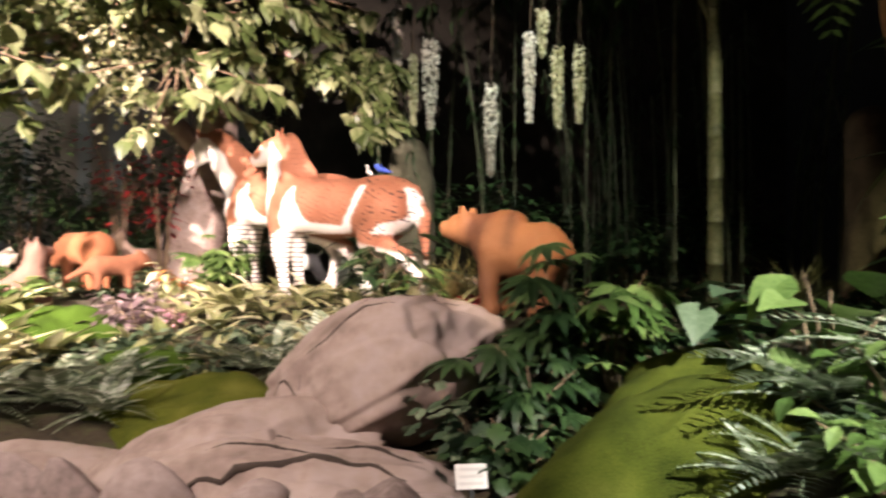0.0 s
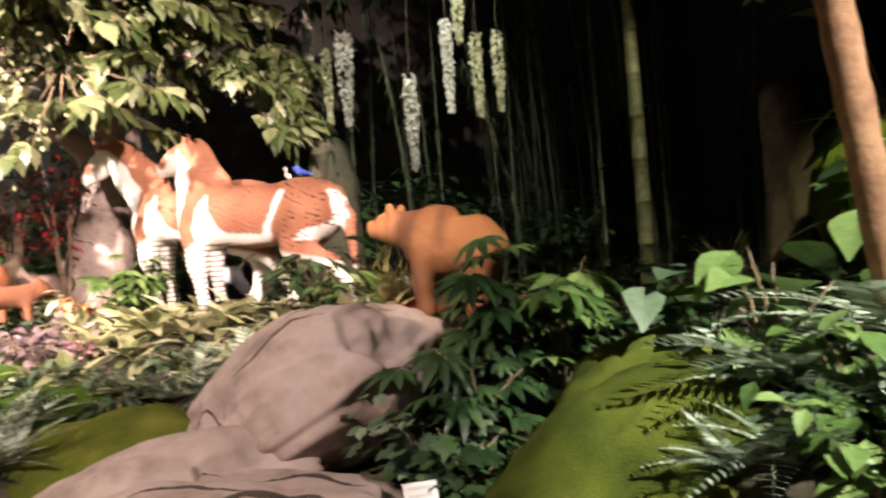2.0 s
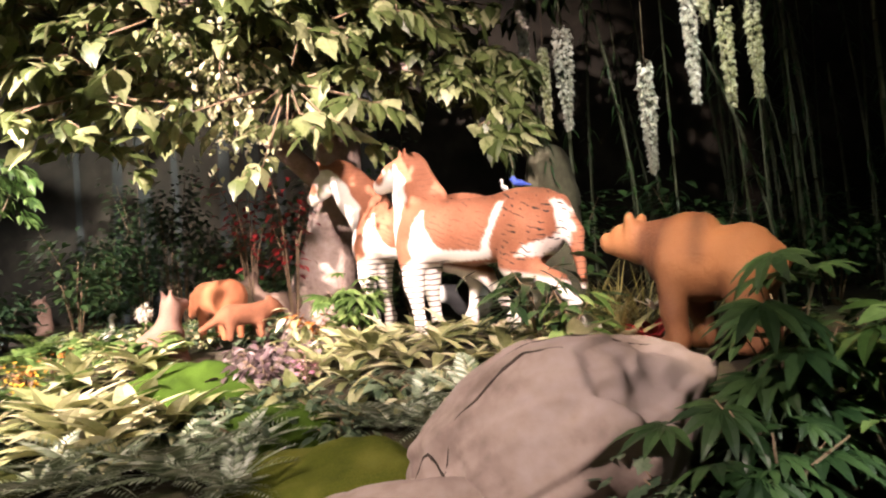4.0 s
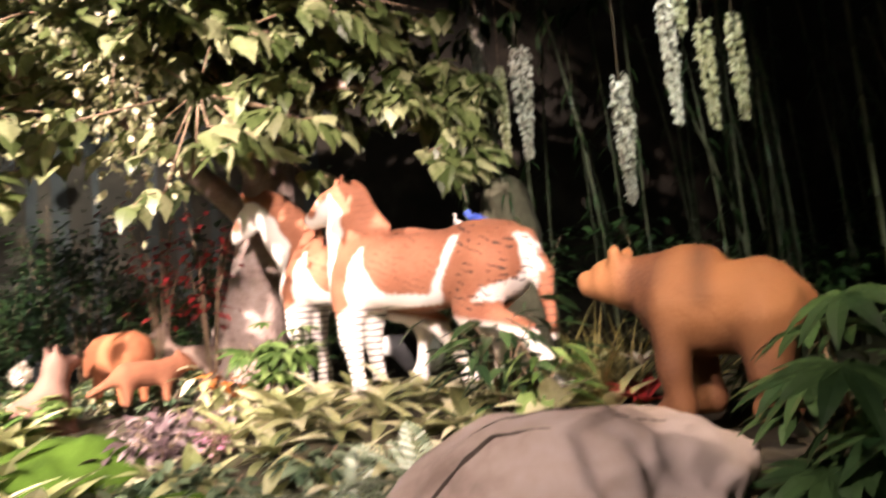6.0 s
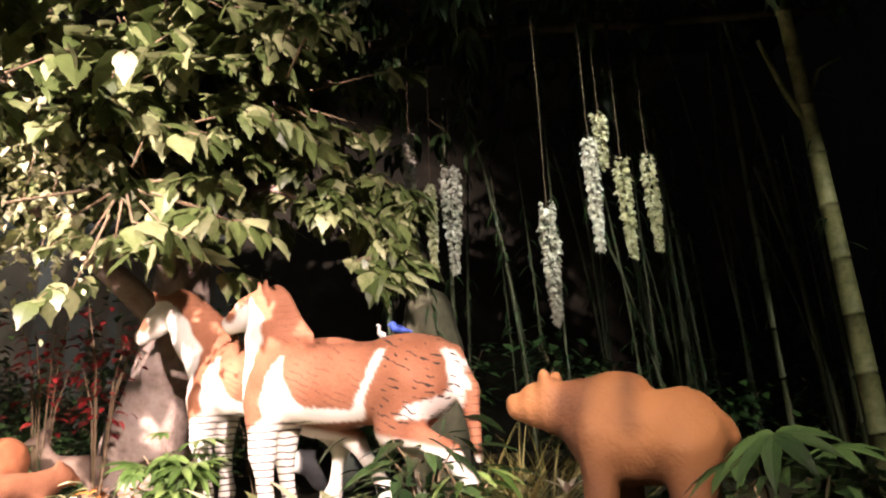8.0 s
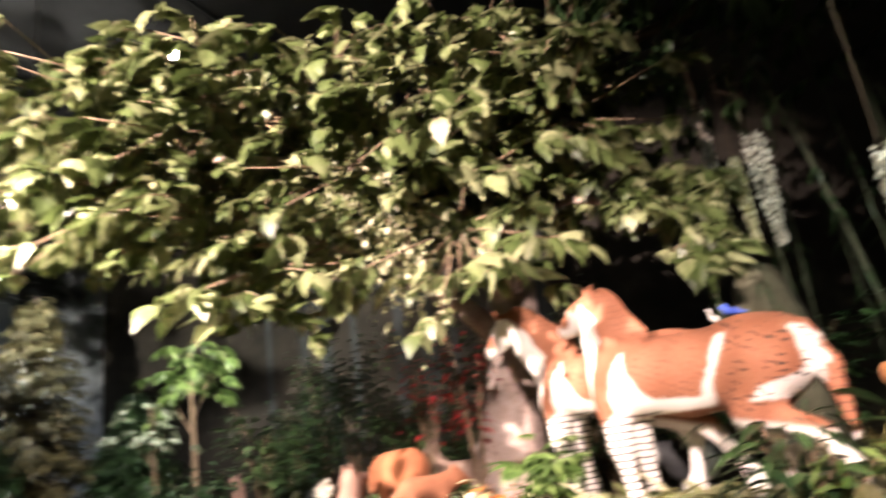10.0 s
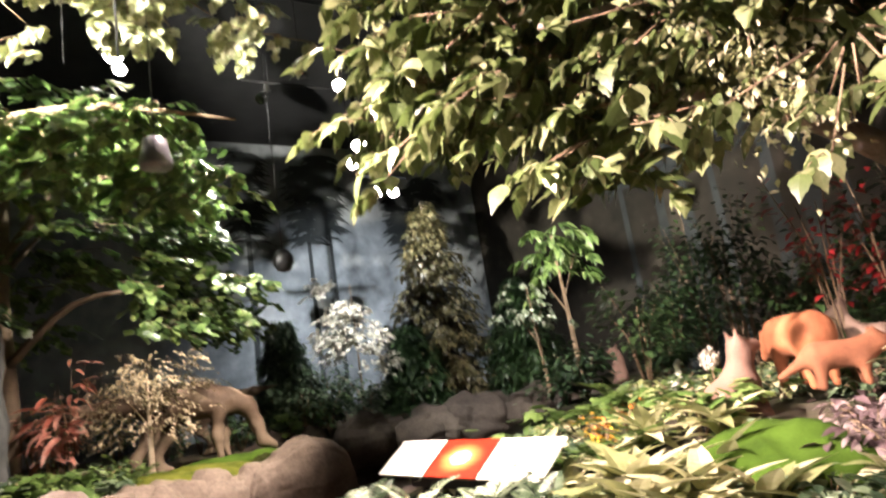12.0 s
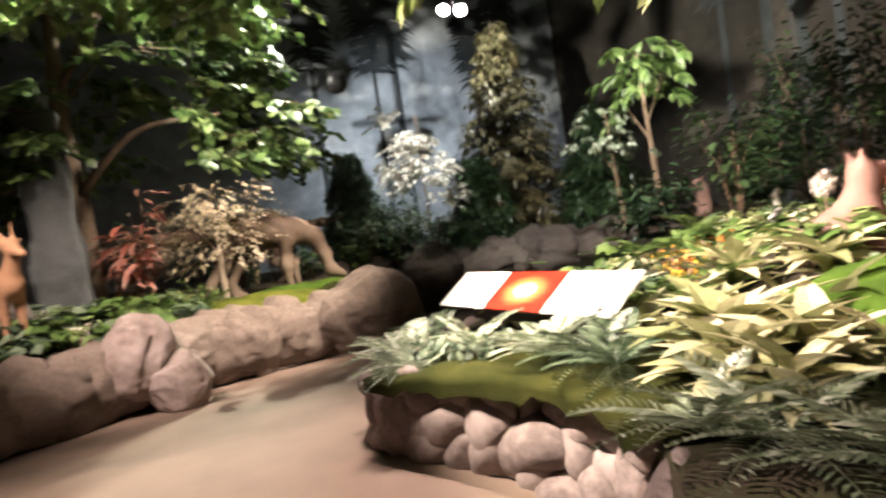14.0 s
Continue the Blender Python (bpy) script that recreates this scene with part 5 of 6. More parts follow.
shrub("red_leaf_shrub", on(-3.15, 6.3, 0.0), 110, 0.40, OVAL, L_RED, "dark red-leaved shrub in front of the pale trunk", 22, 0.9, 0.9, 0.3, stems=6, lift=1.35)

# the left tree over the walkway
far_crown = []
for k, z in enumerate((1.95, 2.35, 2.8, 3.3, 3.8, 4.3, 4.8)):
    far_crown += cloud((-1.0, -2.6, z - 0.08), (1.0 + 0.12 * k, 3.1 - 0.12 * k, z + 0.12), 15, 0.55, 80 + k, lambda p: math.hypot(p[0] * 0.9 - 0.2, p[1] - 0.3) > 0.8)
tree((-10.6, 0.9, 0.8), [(0, 0, 0), (0.05, 0.05, 1.2), (0.1, 0.0, 2.6), (0.2, 0.1, 4.6)], (0.20, 0.15, 0.12, 0.06),
     [([(0.05, 0, 1.6), (0.8, 0.8, 2.3), (1.2, 1.8, 2.4)], 0.07, 0.015), ([(0.1, 0, 2.2), (1.0, -0.6, 3.0), (2.2, -0.8, 3.2)], 0.07, 0.015), ([(0.1, 0, 2.8), (-0.8, 0.6, 3.8)], 0.06, 0.015), ([(0.1, 0, 3.0), (0.9, 0.9, 4.2), (1.8, 1.2, 4.6)], 0.06, 0.015)],
     M_BARK_D, "maple_tree", "maple tree with bright green lobed leaves over the ledge", MAPLE, L_MAPLE, far_crown, 108, 1.0, 12, parts=0, droop=0.8, flat=0.22, spread=0.55)
tree((-7.0, 1.3, 4.2), [(-1.2, -1.5, -0.1), (-0.4, -0.6, 0.1), (0.2, 0.5, 0.2), (0.6, 1.7, 0.0)], (0.06, 0.045, 0.035, 0.012),
     [([(-0.4, -0.6, 0.1), (0.2, -0.8, 0.2), (0.9, -0.6, 0.2)], 0.025, 0.007), ([(0.1, 0.2, 0.2), (-0.3, 0.9, 0.2), (-0.5, 1.4, 0.1)], 0.025, 0.007)],
     M_TWIG, "overhanging_branch", "overhanging branch with bright green lobed leaves", MAPLE, L_GREEN, cloud((-0.9, -1.5, -0.35), (0.9, 1.75, 0.3), 26, 0.5, 8), 81, 0.95, 13, droop=0.9, flat=0.4)
tree((-6.4, 1.6, 5.3), [(-1.2, -1.5, -0.2), (-0.4, -0.6, 0.1), (0.2, 0.5, 0.2), (0.5, 1.7, 0.0)], (0.06, 0.045, 0.035, 0.012),
     [([(-0.4, -0.6, 0.1), (0.2, -0.8, 0.4), (0.8, -0.6, 0.5)], 0.025, 0.007), ([(0.1, 0.2, 0.2), (-0.3, 0.9, 0.4), (-0.5, 1.4, 0.3)], 0.025, 0.007)],
     M_TWIG, "overhanging_branch", "overhanging branch with pale dry leaves by the lamps", MAPLE, L_PALE, cloud((-0.9, -1.6, -0.35), (0.9, 1.7, 0.9), 26, 0.45, 18), 81, 0.9, 14, droop=1.2)

for x, y, z in ((-8.0, -0.05, 4.35), (-6.6, 1.6, 4.8), (-0.8, 6.3, 4.6), (2.4, 6.05, 4.6)):
    tagged(mesh_object("cord", *grow([(x, y, z - 0.1), (x, y, 8.2)], (0.004, 0.004), 5), M_BLACK), "thin black cord that holds a branch", "cord", "branch cords")

# small trees by the painted wall
def sapling(place, height, reach, leaf, mat, label, seed, n=700, lean=(0, 0), bark=M_TWIG, foot=0.45, size=1.0, r0=0.035):
    h, lx, ly = height, *lean
    tree(place, [(0, 0, 0), (lx * 0.4, ly * 0.4, h * 0.4), (lx, ly, h)], (r0, r0 * 0.8, r0 * 0.3), [([(lx * 0.6, ly * 0.6, h * 0.6), (lx + reach * 0.6, ly + reach * 0.3, h * 0.85)], r0 * 0.4, 0.004), ([(lx * 0.5, ly * 0.5, h * 0.5), (lx - reach * 0.6, ly - reach * 0.4, h * 0.8)], r0 * 0.4, 0.004)],
         bark, "sapling", label, leaf, mat, cloud((lx - reach, ly - reach, h * foot), (lx + reach, ly + reach, h * 1.05), 12, reach * 0.7, seed), n // 12, size, seed, twigs=False)


sapling((-12.0, 6.4, 0.95), 2.6, 0.42, OVAL, L_WHITE, "slender sapling covered in white blossom", 31, 3600, foot=0.38, r0=0.022, size=0.9)
sapling((-8.5, 7.95, 0.93), 1.75, 0.34, OVAL, L_FERN, "small tree with glossy silvery leaves", 32, 420, lean=(0, -0.12), foot=0.68, size=1.1)
sapling((-8.5, 8.65, 0.93), 2.6, 0.5, LANCE, L_GREEN, "small tree with a bare brown trunk", 33, 460, lean=(0, -0.1), foot=0.72, r0=0.05, size=0.7)
sapling((-9.95, 2.5, 0.80), 1.35, 0.58, SMALL, L_DRY, "small tree with cream-brown leaves before the dinosaur", 34, 3000, foot=0.28, r0=0.045, bark=material("cream_trunk", [(0.35, 0.28, 0.2), (0.5, 0.42, 0.32)], 6, 0.8, 0.3), size=0.95)


def conifer(place, height, radius, label, seed, mat=L_CONIFER):
    r = random.Random(seed)
    top = thing("conifer_tree", place, label, "tree")
    mesh_object("trunk", *grow([(0, 0, 0), (0, 0, height * 0.5), (0, 0, height)], (0.11, 0.07, 0.01), 8), M_BARK_D, top)
    needles, boughs = [], []
    for k in range(230):
        u = (k + r.random()) / 230
        z, a = height * (0.06 + 0.92 * u), r.uniform(0, 6.3)
        n = radius * (1 - u) ** 0.8 * r.uniform(0.6, 1.1) + 0.08
        tip = Vector((math.cos(a) * n, math.sin(a) * n, z - 0.25 * n))
        boughs.append(grow([(0, 0, z), (tip.x * 0.5, tip.y * 0.5, z - 0.02), tip], (0.014, 0.009, 0.003), 4))
        for _ in range(int(26 + 40 * (1 - u))):
            t = r.uniform(0.15, 1.05)
            p = Vector((tip.x * t, tip.y * t, z - 0.25 * n * t * t)) + Vector((r.gauss(0, 0.05), r.gauss(0, 0.05), r.gauss(0, 0.04)))
            needles.append(turned(p, a + r.uniform(-1.2, 1.2), r.uniform(-0.9, 0.3), 0, r.uniform(0.7, 1.4)))
    scatter("foliage", leaf_shape(0.19, 0.06, 0.2, 0.3, 0.3, 2), needles, mat, top)
    mesh_object("branchwork", *joined(boughs), M_BARK_D, top)["kind"] = "stuff"


conifer((-12.6, 8.6, 0.92), 4.5, 1.55, "tall conifer with brownish needles by the painted wall", 51)
conifer((-12.0, 7.5, 0.92), 1.7, 0.8, "small dark conifer beside the tall one", 52, L_DARK)
conifer((-11.2, 9.7, 0.95), 2.4, 1.0, "conifer coloured dark for the shade", 53, L_DARK)
conifer((-13.4, 5.4, 0.92), 2.2, 0.8, "dark bluish conifer behind the dinosaur", 54, L_BLUE)

# ---- bamboo and blossom ----


def bamboo(place, height, radius, lean, mat, label, seed, leaves=30):
    r = random.Random(seed)
    top = thing("bamboo_culm", place, label, "bamboo", "bamboo grove")
    knots = max(5, int(height / 0.34))
    profile, path = [], []
    for k in range(knots + 1):
        u = k / knots
        for d, w in ((-0.012, 1.0), (0, 1.14), (0.012, 1.0)):
            path.append((lean[0] * u * u, lean[1] * u * u, height * u + d))
            profile.append(radius * w * (1 - 0.35 * u))
    mesh_object("culm", *grow(path, profile, 10), mat, top)
    places = []
    for _ in range(leaves):
        u = r.uniform(0.25, 1)
        places.append(turned((lean[0] * u * u, lean[1] * u * u, height * u), r.uniform(0, 6.3), -r.uniform(0, 1.0), 0, r.uniform(0.6, 1.1)))
    scatter("foliage", leaf_shape(0.20, 0.022, 0.2, 0.5, 0.3, 3), places, L_DARK, top)
    return top


thick = bamboo(on(2.24, 5.3), 3.5, 0.066, (-0.04, 0.0), M_BAMBOO, "thick pale yellow-green bamboo culm with dark nodes", 60, 26)
mesh_object("branch", *grow([(-0.03, 0, 2.3), (-0.14, 0, 2.55), (-0.24, 0.02, 2.95)], (0.022, 0.02, 0.014), 7), M_BAMBOO, thick)
mesh_object("branch", *grow([(-0.02, 0, 2.45), (0.12, 0, 2.7), (0.3, 0.02, 2.8)], (0.018, 0.015, 0.01), 7), M_BAMBOO, thick)
r = random.Random(61)
for k in range(46):
    x, y = r.uniform(-0.6, 4.6), r.uniform(6.2, 9.5)
    if abs(x - 2.24) < 0.2 and y < 6:
        continue
    bamboo(on(x, y), r.uniform(2.2, 4.4), r.uniform(0.010, 0.024), (r.uniform(-0.5, 0.3), r.uniform(-0.2, 0.2)), M_BAMBOO_SHADE, "slim bamboo culm coloured dark for the shade", 100 + k, 34)


def wisteria(place, length, width, label, seed, pale):
    """A hanging blossom cluster on a vine."""
    r = random.Random(seed)
    top = thing("hanging_blossom", place, label, "blossom", "hanging blossom clusters")
    mesh_object("vine", *grow([(0.05, 0.05, 8.2 - place[2]), (0.02, 0.02, 0.7), (0, 0, 0), (0, 0, -length * 0.95)], (0.003, 0.003, 0.004, 0.002), 5), M_BARK_D, top)
    petals = []
    n = int(length * 900)
    for k in range(n):
        u = k / n
        w = 0.74 * width * (0.35 + 0.65 * math.sin(math.pi * min(1, u * 1.1 + 0.12)) ** 0.6) * (1 - 0.45 * u)
        a = r.uniform(0, 6.3)
        petals.append(turned((math.cos(a) * w * r.uniform(0.5, 1), math.sin(a) * w * r.uniform(0.5, 1), -length * u + r.gauss(0, 0.01)), a, -r.uniform(0, 1.2), r.uniform(-1, 1), r.uniform(0.7, 1.3)))
    scatter("bloom", leaf_shape(0.032, 0.027, 0.4, 0.3, 0.5, 2), petals, L_WHITE if pale else L_WISTERIA, top)


for k, (x, y, z, n, w, pale) in enumerate(((-0.43, 6.05, 3.68, 0.74, 0.046, True), (-0.28, 6.05, 3.25, 0.66, 0.045, False), (-0.12, 6.15, 3.42, 0.84, 0.115, True), (0.37, 5.0, 2.70, 0.68, 0.065, True),
                                            (0.68, 5.07, 3.13, 0.68, 0.048, True), (0.94, 5.30, 3.08, 0.64, 0.055, False), (1.12, 5.32, 3.10, 0.62, 0.050, False), (0.80, 5.2, 3.35, 0.35, 0.05, False))):
    wisteria((x, y, z), n, w, "hanging pale blossom cluster on a thin vine", 70 + k, pale)
# dark foliage overhead that carries the blossom
canopy = cloud((-1.4, -0.6, -0.2), (2.6, 1.6, 0.9), 26, 0.6, 9)
tree((0.6, 5.9, 4.35), [(-2.0, 0.6, 0.3), (-0.6, 0.2, 0.2), (1.0, 0, 0.1), (2.6, 0.2, 0.3)], (0.05, 0.045, 0.04, 0.02), [([(-0.6, 0.2, 0.2), (0.2, -0.4, 0.3)], 0.02, 0.006)], M_BARK_D, "overhead_vine", "dark leafy vine over the bamboo", LANCE, L_DARK, canopy, 56, 0.7, 14, droop=1.3)

# ---- right-hand planting ----
palm = thing("palm_tree", (1.70, 2.08, ground(1.70, 2.08)), "leaning palm trunk with orange-brown bark", "palm")
trunk_path = [Vector((0, 0, -0.05)) + Vector((-0.46, -0.08, 2.6)) * u for u in np.linspace(0, 1, 40)]
mesh_object("trunk", *grow(trunk_path, [0.056 * (1 + 0.05 * math.sin(k * 2.1)) * (1 - 0.12 * k / 40) for k in range(40)], 14), M_PALM, palm)
leaf_parts("frond", frond(1.1, 26, 0.30, 0.03, 0.5), [turned((-0.44, -0.08, 2.5), 0.55 * k, 0.5 - 0.5 * (k % 3), 0, 1) for k in range(11)], L_GREEN, palm)

stump_body = Body(0.08)
stump_body.limb((0, 0, 0), (0.02, 0, 0.5), 0.26, 0.19).limb((0.02, 0, 0.5), (-0.02, 0, 1.5), 0.19, 0.17).limb((0.18, -0.05, 0.0), (0.08, 0, 0.5), 0.12, 0.06).limb((-0.2, -0.08, 0.0), (-0.06, 0, 0.6), 0.11, 0.06)
v, f = surface(stump_body, *stump_body.bounds(), 0.03)
v = v + 0.03 * fbm(v * np.array((4, 4, 0.8)), 1.6)[:, None] * np.array((1, 1, 0))
stump = tagged(mesh_object("tree_stump", v, f, M_STUMP), "dark brown broken tree trunk in the shade", "tree trunk")
stump.location = on(3.33, 5.0, -0.05)

FAN = palm_hand(0.34, 9, 4.2, 0.085, 0.35)
shrub("fan_leaf_plant", on(0.55, 3.22), 34, 0.26, FAN, L_DARK, "dark shrub with large hand-shaped leaves before the bear", 81, 0.6, 1.4, 0.3, stems=7, lift=0.58)
shrub("fan_leaf_plant", on(0.86, 3.25), 26, 0.32, FAN, L_GREEN, "green plant with large hand-shaped leaves beside the bear", 82, 0.72, 1.2, 0.4, stems=7, lift=0.50)
shrub("fan_leaf_plant", on(0.42, 3.02), 30, 0.34, FAN, L_DARK, "dark shrub with hand-shaped leaves over the boulder", 83, 0.5, 1.0, 0.2, stems=7, lift=0.42)
shrub("ivy", on(0.16, 2.92), 120, 0.34, MAPLE, L_BLUE, "bluish trailing ivy over the boulder's end", 84, 0.6, 0.8, 0.2, "ivy", stems=8, lift=0.32)
shrub("ivy", on(0.30, 2.75), 110, 0.30, MAPLE, L_DARK, "dark trailing ivy beside the boulder", 85, 0.6, 0.8, 0.2, "ivy", stems=8, lift=0.25)
BIG = leaf_shape(0.27, 0.19, 0.12, 0.3, 0.32, 7, 0.8)
shrub("broad_leaf_plant", on(1.42, 2.38), 16, 0.36, BIG, L_GREEN, "plant with broad glossy green leaves", 86, 1.0, 1.0, 0.4, stems=8, lift=0.52)
shrub("broad_leaf_plant", on(1.30, 2.66), 14, 0.30, BIG, L_BLUE, "plant with broad bluish green leaves", 87, 0.8, 1.0, 0.4, stems=7, lift=0.45)
shrub("broad_leaf_plant", on(2.3, 2.3), 20, 0.40, BIG, L_GREEN, "plant with broad leaves in white light", 88, 0.9, 1.0, 0.4, stems=8, lift=0.55)
DARKFAN = leaf_shape(0.62, 0.15, 0.2, 0.5, 0.45, 7)
# silhouette against the green glow, put into the leaf colour
shrub("banana_plant", on(2.85, 3.3), 22, 0.5, DARKFAN, L_DARK, "plant with long drooping leaves, coloured dark against green light", 89, 1.0, 1.6, 0.6, "plant", 6, lift=1.35)
FERN = frond(0.42, 16, 0.10, 0.022, 0.55)


def fern(place, n, size, mat, label, seed):
    r = random.Random(seed)
    top = thing("fern", place, label, "fern", "ferns")
    leaf_parts("frond", FERN, [turned((0, 0, 0.02), 2 * math.pi * (k + r.random() * 0.6) / n, r.uniform(0.25, 1.1), 0, size * r.uniform(0.7, 1.2)) for k in range(n)], mat, top)


for k, (x, y, s) in enumerate(((1.45, 1.75, 1.0), (1.75, 1.6, 1.0), (1.95, 1.95, 1.1), (1.6, 2.25, 0.9), (2.1, 1.5, 1.0), (1.15, 2.0, 0.8), (2.3, 1.9, 1.1), (1.9, 2.5, 1.1), (1.0, 1.95, 0.6), (2.5, 1.3, 1.0), (2.2, 1.1, 1.0))):
    fern(on(x, y, 0.02), 13, s, L_FERN if k % 3 else L_GREEN, "arching fern in greenish white light", 200 + k)
for k, (x, y) in enumerate(((1.5, 1.45), (1.75, 1.9), (2.05, 1.75), (1.35, 2.1), (2.4, 1.6), (1.85, 2.25), (1.2, 1.7), (2.0, 1.2))):
    shrub("leafy_ground_plant", on(x, y), 80, 0.28, OVAL, L_BLUE if k % 2 else L_GREEN, "dense leafy ground plant under the palm", 230 + k, 1.2, 0.8, 0.4, stems=6, lift=0.2)
for k, (x, y, h) in enumerate(((1.45, 2.05, 0.30), (1.75, 1.85, 0.36), (2.05, 2.1, 0.42), (1.95, 1.6, 0.34), (2.35, 2.0, 0.5), (1.55, 1.75, 0.26), (2.55, 1.7, 0.5))):
    shrub("leafy_bush", on(x, y), 70, 0.30, leaf_shape(0.15, 0.075, 0.2, 0.35, 0.4, 4), (L_GREEN, L_FERN, L_BLUE)[k % 3], "leafy bush in white light under the palm", 280 + k, 1.0, 0.9, 0.4, stems=7, lift=h)
for k, (x, y, h) in enumerate(((1.55, 2.0, 0.28), (1.85, 1.75, 0.30), (2.15, 1.85, 0.36), (1.30, 2.15, 0.16), (2.3, 1.5, 0.34), (1.7, 1.55, 0.2))):
    fern(on(x, y, h), 14, 1.0, L_FERN, "arching fern above its neighbours in white light", 290 + k)
shrub("broad_leaf_plant", on(2.45, 2.7), 22, 0.42, BIG, L_GREEN, "tall plant with broad leaves beside the green boulder", 298, 0.9, 1.0, 0.4, stems=8, lift=0.85)
grass = thing("grass_tuft", on(2.75, 5.0), "yellowish tuft of fine grass by the bamboo", "grass")
leaf_parts("blade", leaf_shape(0.5, 0.012, 0.1, 0.45, 0.2, 5), [turned((0, 0, 0), RNG.uniform(0, 6.3), RNG.uniform(0.8, 1.5), 0, RNG.uniform(0.6, 1.1)) for _ in range(110)], L_STRAW, grass)
for k, (x, y) in enumerate(((1.6, 3.6), (2.0, 4.2), (1.3, 4.3), (2.7, 4.2), (2.4, 3.4), (1.0, 3.5), (1.8, 5.0), (0.9, 4.6))):
    shrub("leafy_ground_plant", on(x, y), 110, 0.36, OVAL, L_DARK, "leafy ground plant coloured dark for the shade", 250 + k, 1.2, 0.6, 0.4, stems=6, parts=False, lift=0.22)
for k, (x, y) in enumerate(((0.05, 4.75), (0.22, 4.9), (-0.1, 5.0), (0.55, 4.8))):
    g = thing("grass_tuft", on(x, y), "tuft of dry straw-coloured grass behind the bear", "grass", "dry grass tufts")
    leaf_parts("blade", leaf_shape(0.55, 0.012, 0.1, 0.5, 0.2, 5), [turned((0, 0, 0), RNG.uniform(0, 6.3), RNG.uniform(0.8, 1.5), 0, RNG.uniform(0.6, 1.1)) for _ in range(70)], L_STRAW, g)
brom = thing("bromeliad", on(0.24, 4.55, 0.05), "red bromeliad with a white glint built as petals", "flower")
leaf_parts("leaf", leaf_shape(0.24, 0.06, 0.3, 0.3, 0.4, 5), [turned((0, 0, 0.05), 0.62 * k, 0.9 - 0.06 * k, 0, 1) for k in range(11)], L_RED, brom)
# the white highlight on the red leaves, built as pale petals
leaf_parts("petal", leaf_shape(0.12, 0.03, 0.3, 0.3, 0.4, 3), [turned((0, 0, 0.22), 0.9 * k, 0.8, 0, 1) for k in range(8)], L_WHITE, brom)

# ---- the bed under the horses ----


def rosette(name, place, n, size, mat, label, seed, leaf=LANCE, group="variegated plants", category="plant", rise=(0.15, 1.15)):
    r = random.Random(seed)
    top = thing(name, place, label, category, group)
    leaf_parts("leaf", leaf, [turned((0, 0, r.uniform(0.0, 0.12) * size), 2 * math.pi * (k * 0.382) + r.uniform(-0.3, 0.3), rise[0] + (rise[1] - rise[0]) * k / n + r.uniform(-0.15, 0.15), r.uniform(-0.3, 0.3), size * r.uniform(0.75, 1.15)) for k in range(n)], mat, top)


for k, (x, y, s) in enumerate(((-2.95, 3.75, 1.25), (-3.15, 3.95, 1.3), (-2.75, 4.0, 1.2), (-2.6, 3.65, 1.0), (-3.35, 4.25, 1.2))):
    rosette("variegated_plant", on(x, y, 0.06), 24, s, L_VAR, "large plant with broad pale yellow-green leaves", 340 + k)
r = random.Random(300)
spots = []
for k in range(400):
    x, y = r.uniform(-2.3, 0.1), r.uniform(4.2, 5.6)
    if y < 4.1 + 0.25 * abs(x + 0.9) or min([9] + [math.hypot(x - a, y - b) for a, b in spots]) < 0.24:
        continue
    spots.append((x, y))
for k, (x, y) in enumerate(spots[:40]):
    rosette("variegated_plant", on(x, y, -0.02), 18, r.uniform(0.7, 1.0), L_VAR, "low plant with pale green variegated leaves", 301 + k)
for k, (x, y, s) in enumerate(((-2.9, 3.95, 1.15), (-2.55, 4.15, 1.0), (-3.2, 4.2, 1.2), (-3.6, 4.35, 1.1), (-3.05, 4.55, 1.0), (-2.75, 3.75, 0.9), (-3.9, 4.9, 1.0), (-4.3, 4.5, 0.9), (-3.4, 5.0, 1.0), (-4.7, 4.6, 1.0), (-5.2, 4.4, 1.0), (-5.6, 4.2, 0.9), (-4.0, 4.2, 0.8))):
    rosette("variegated_plant", on(x, y, 0.02), 22, s * 1.1, L_VAR, "plant with broad pale yellow-green leaves", 350 + k)
for k, (x, y, s) in enumerate(((-2.15, 3.55, 1.0), (-2.5, 3.45, 1.0), (-2.0, 3.85, 0.9), (-2.7, 3.35, 0.9), (-1.8, 3.45, 0.7), (-2.35, 3.85, 0.9), (-1.25, 4.2, 0.9), (-1.0, 4.1, 0.8), (-0.75, 4.15, 0.8))):
    fern(on(x, y, 0.03), 14, s, L_FERN, "silvery green fern at the bed's edge", 370 + k)
for k, (x, y) in enumerate(((-1.75, 4.35), (-2.1, 4.05), (-1.5, 4.15), (-2.35, 4.3), (-2.6, 3.95), (-1.3, 4.45), (-2.05, 4.5))):
    shrub("leafy_ground_plant", on(x, y), 90, 0.24, OVAL, L_BLUE, "dark bluish green leafy ground plant", 390 + k, 1.1, 0.7, 0.4, stems=6, lift=0.16)
for k, (x, y) in enumerate(((-2.45, 5.0), (-2.25, 5.1), (-2.6, 5.2), (-2.3, 4.8), (-2.5, 4.8))):
    shrub("purple_leaf_plant", on(x, y), 80, 0.22, OVAL, L_PURPLE, "low plant with silvery purple leaves", 400 + k, 1.0, 0.7, 0.4, stems=6, lift=0.2)
shrub("pink_flowers", on(-2.02, 4.85), 90, 0.14, SMALL, L_PINK, "clump of small pink flowers among leaves", 410, 0.9, 0.8, 0.6, "flowers", 6, lift=0.16)
shrub("croton", on(-2.38, 5.85), 70, 0.2, OVAL, L_ORANGE, "orange-leaved croton by the pale trunk", 411, 1.1, 0.9, 0.5, stems=5, lift=0.3)
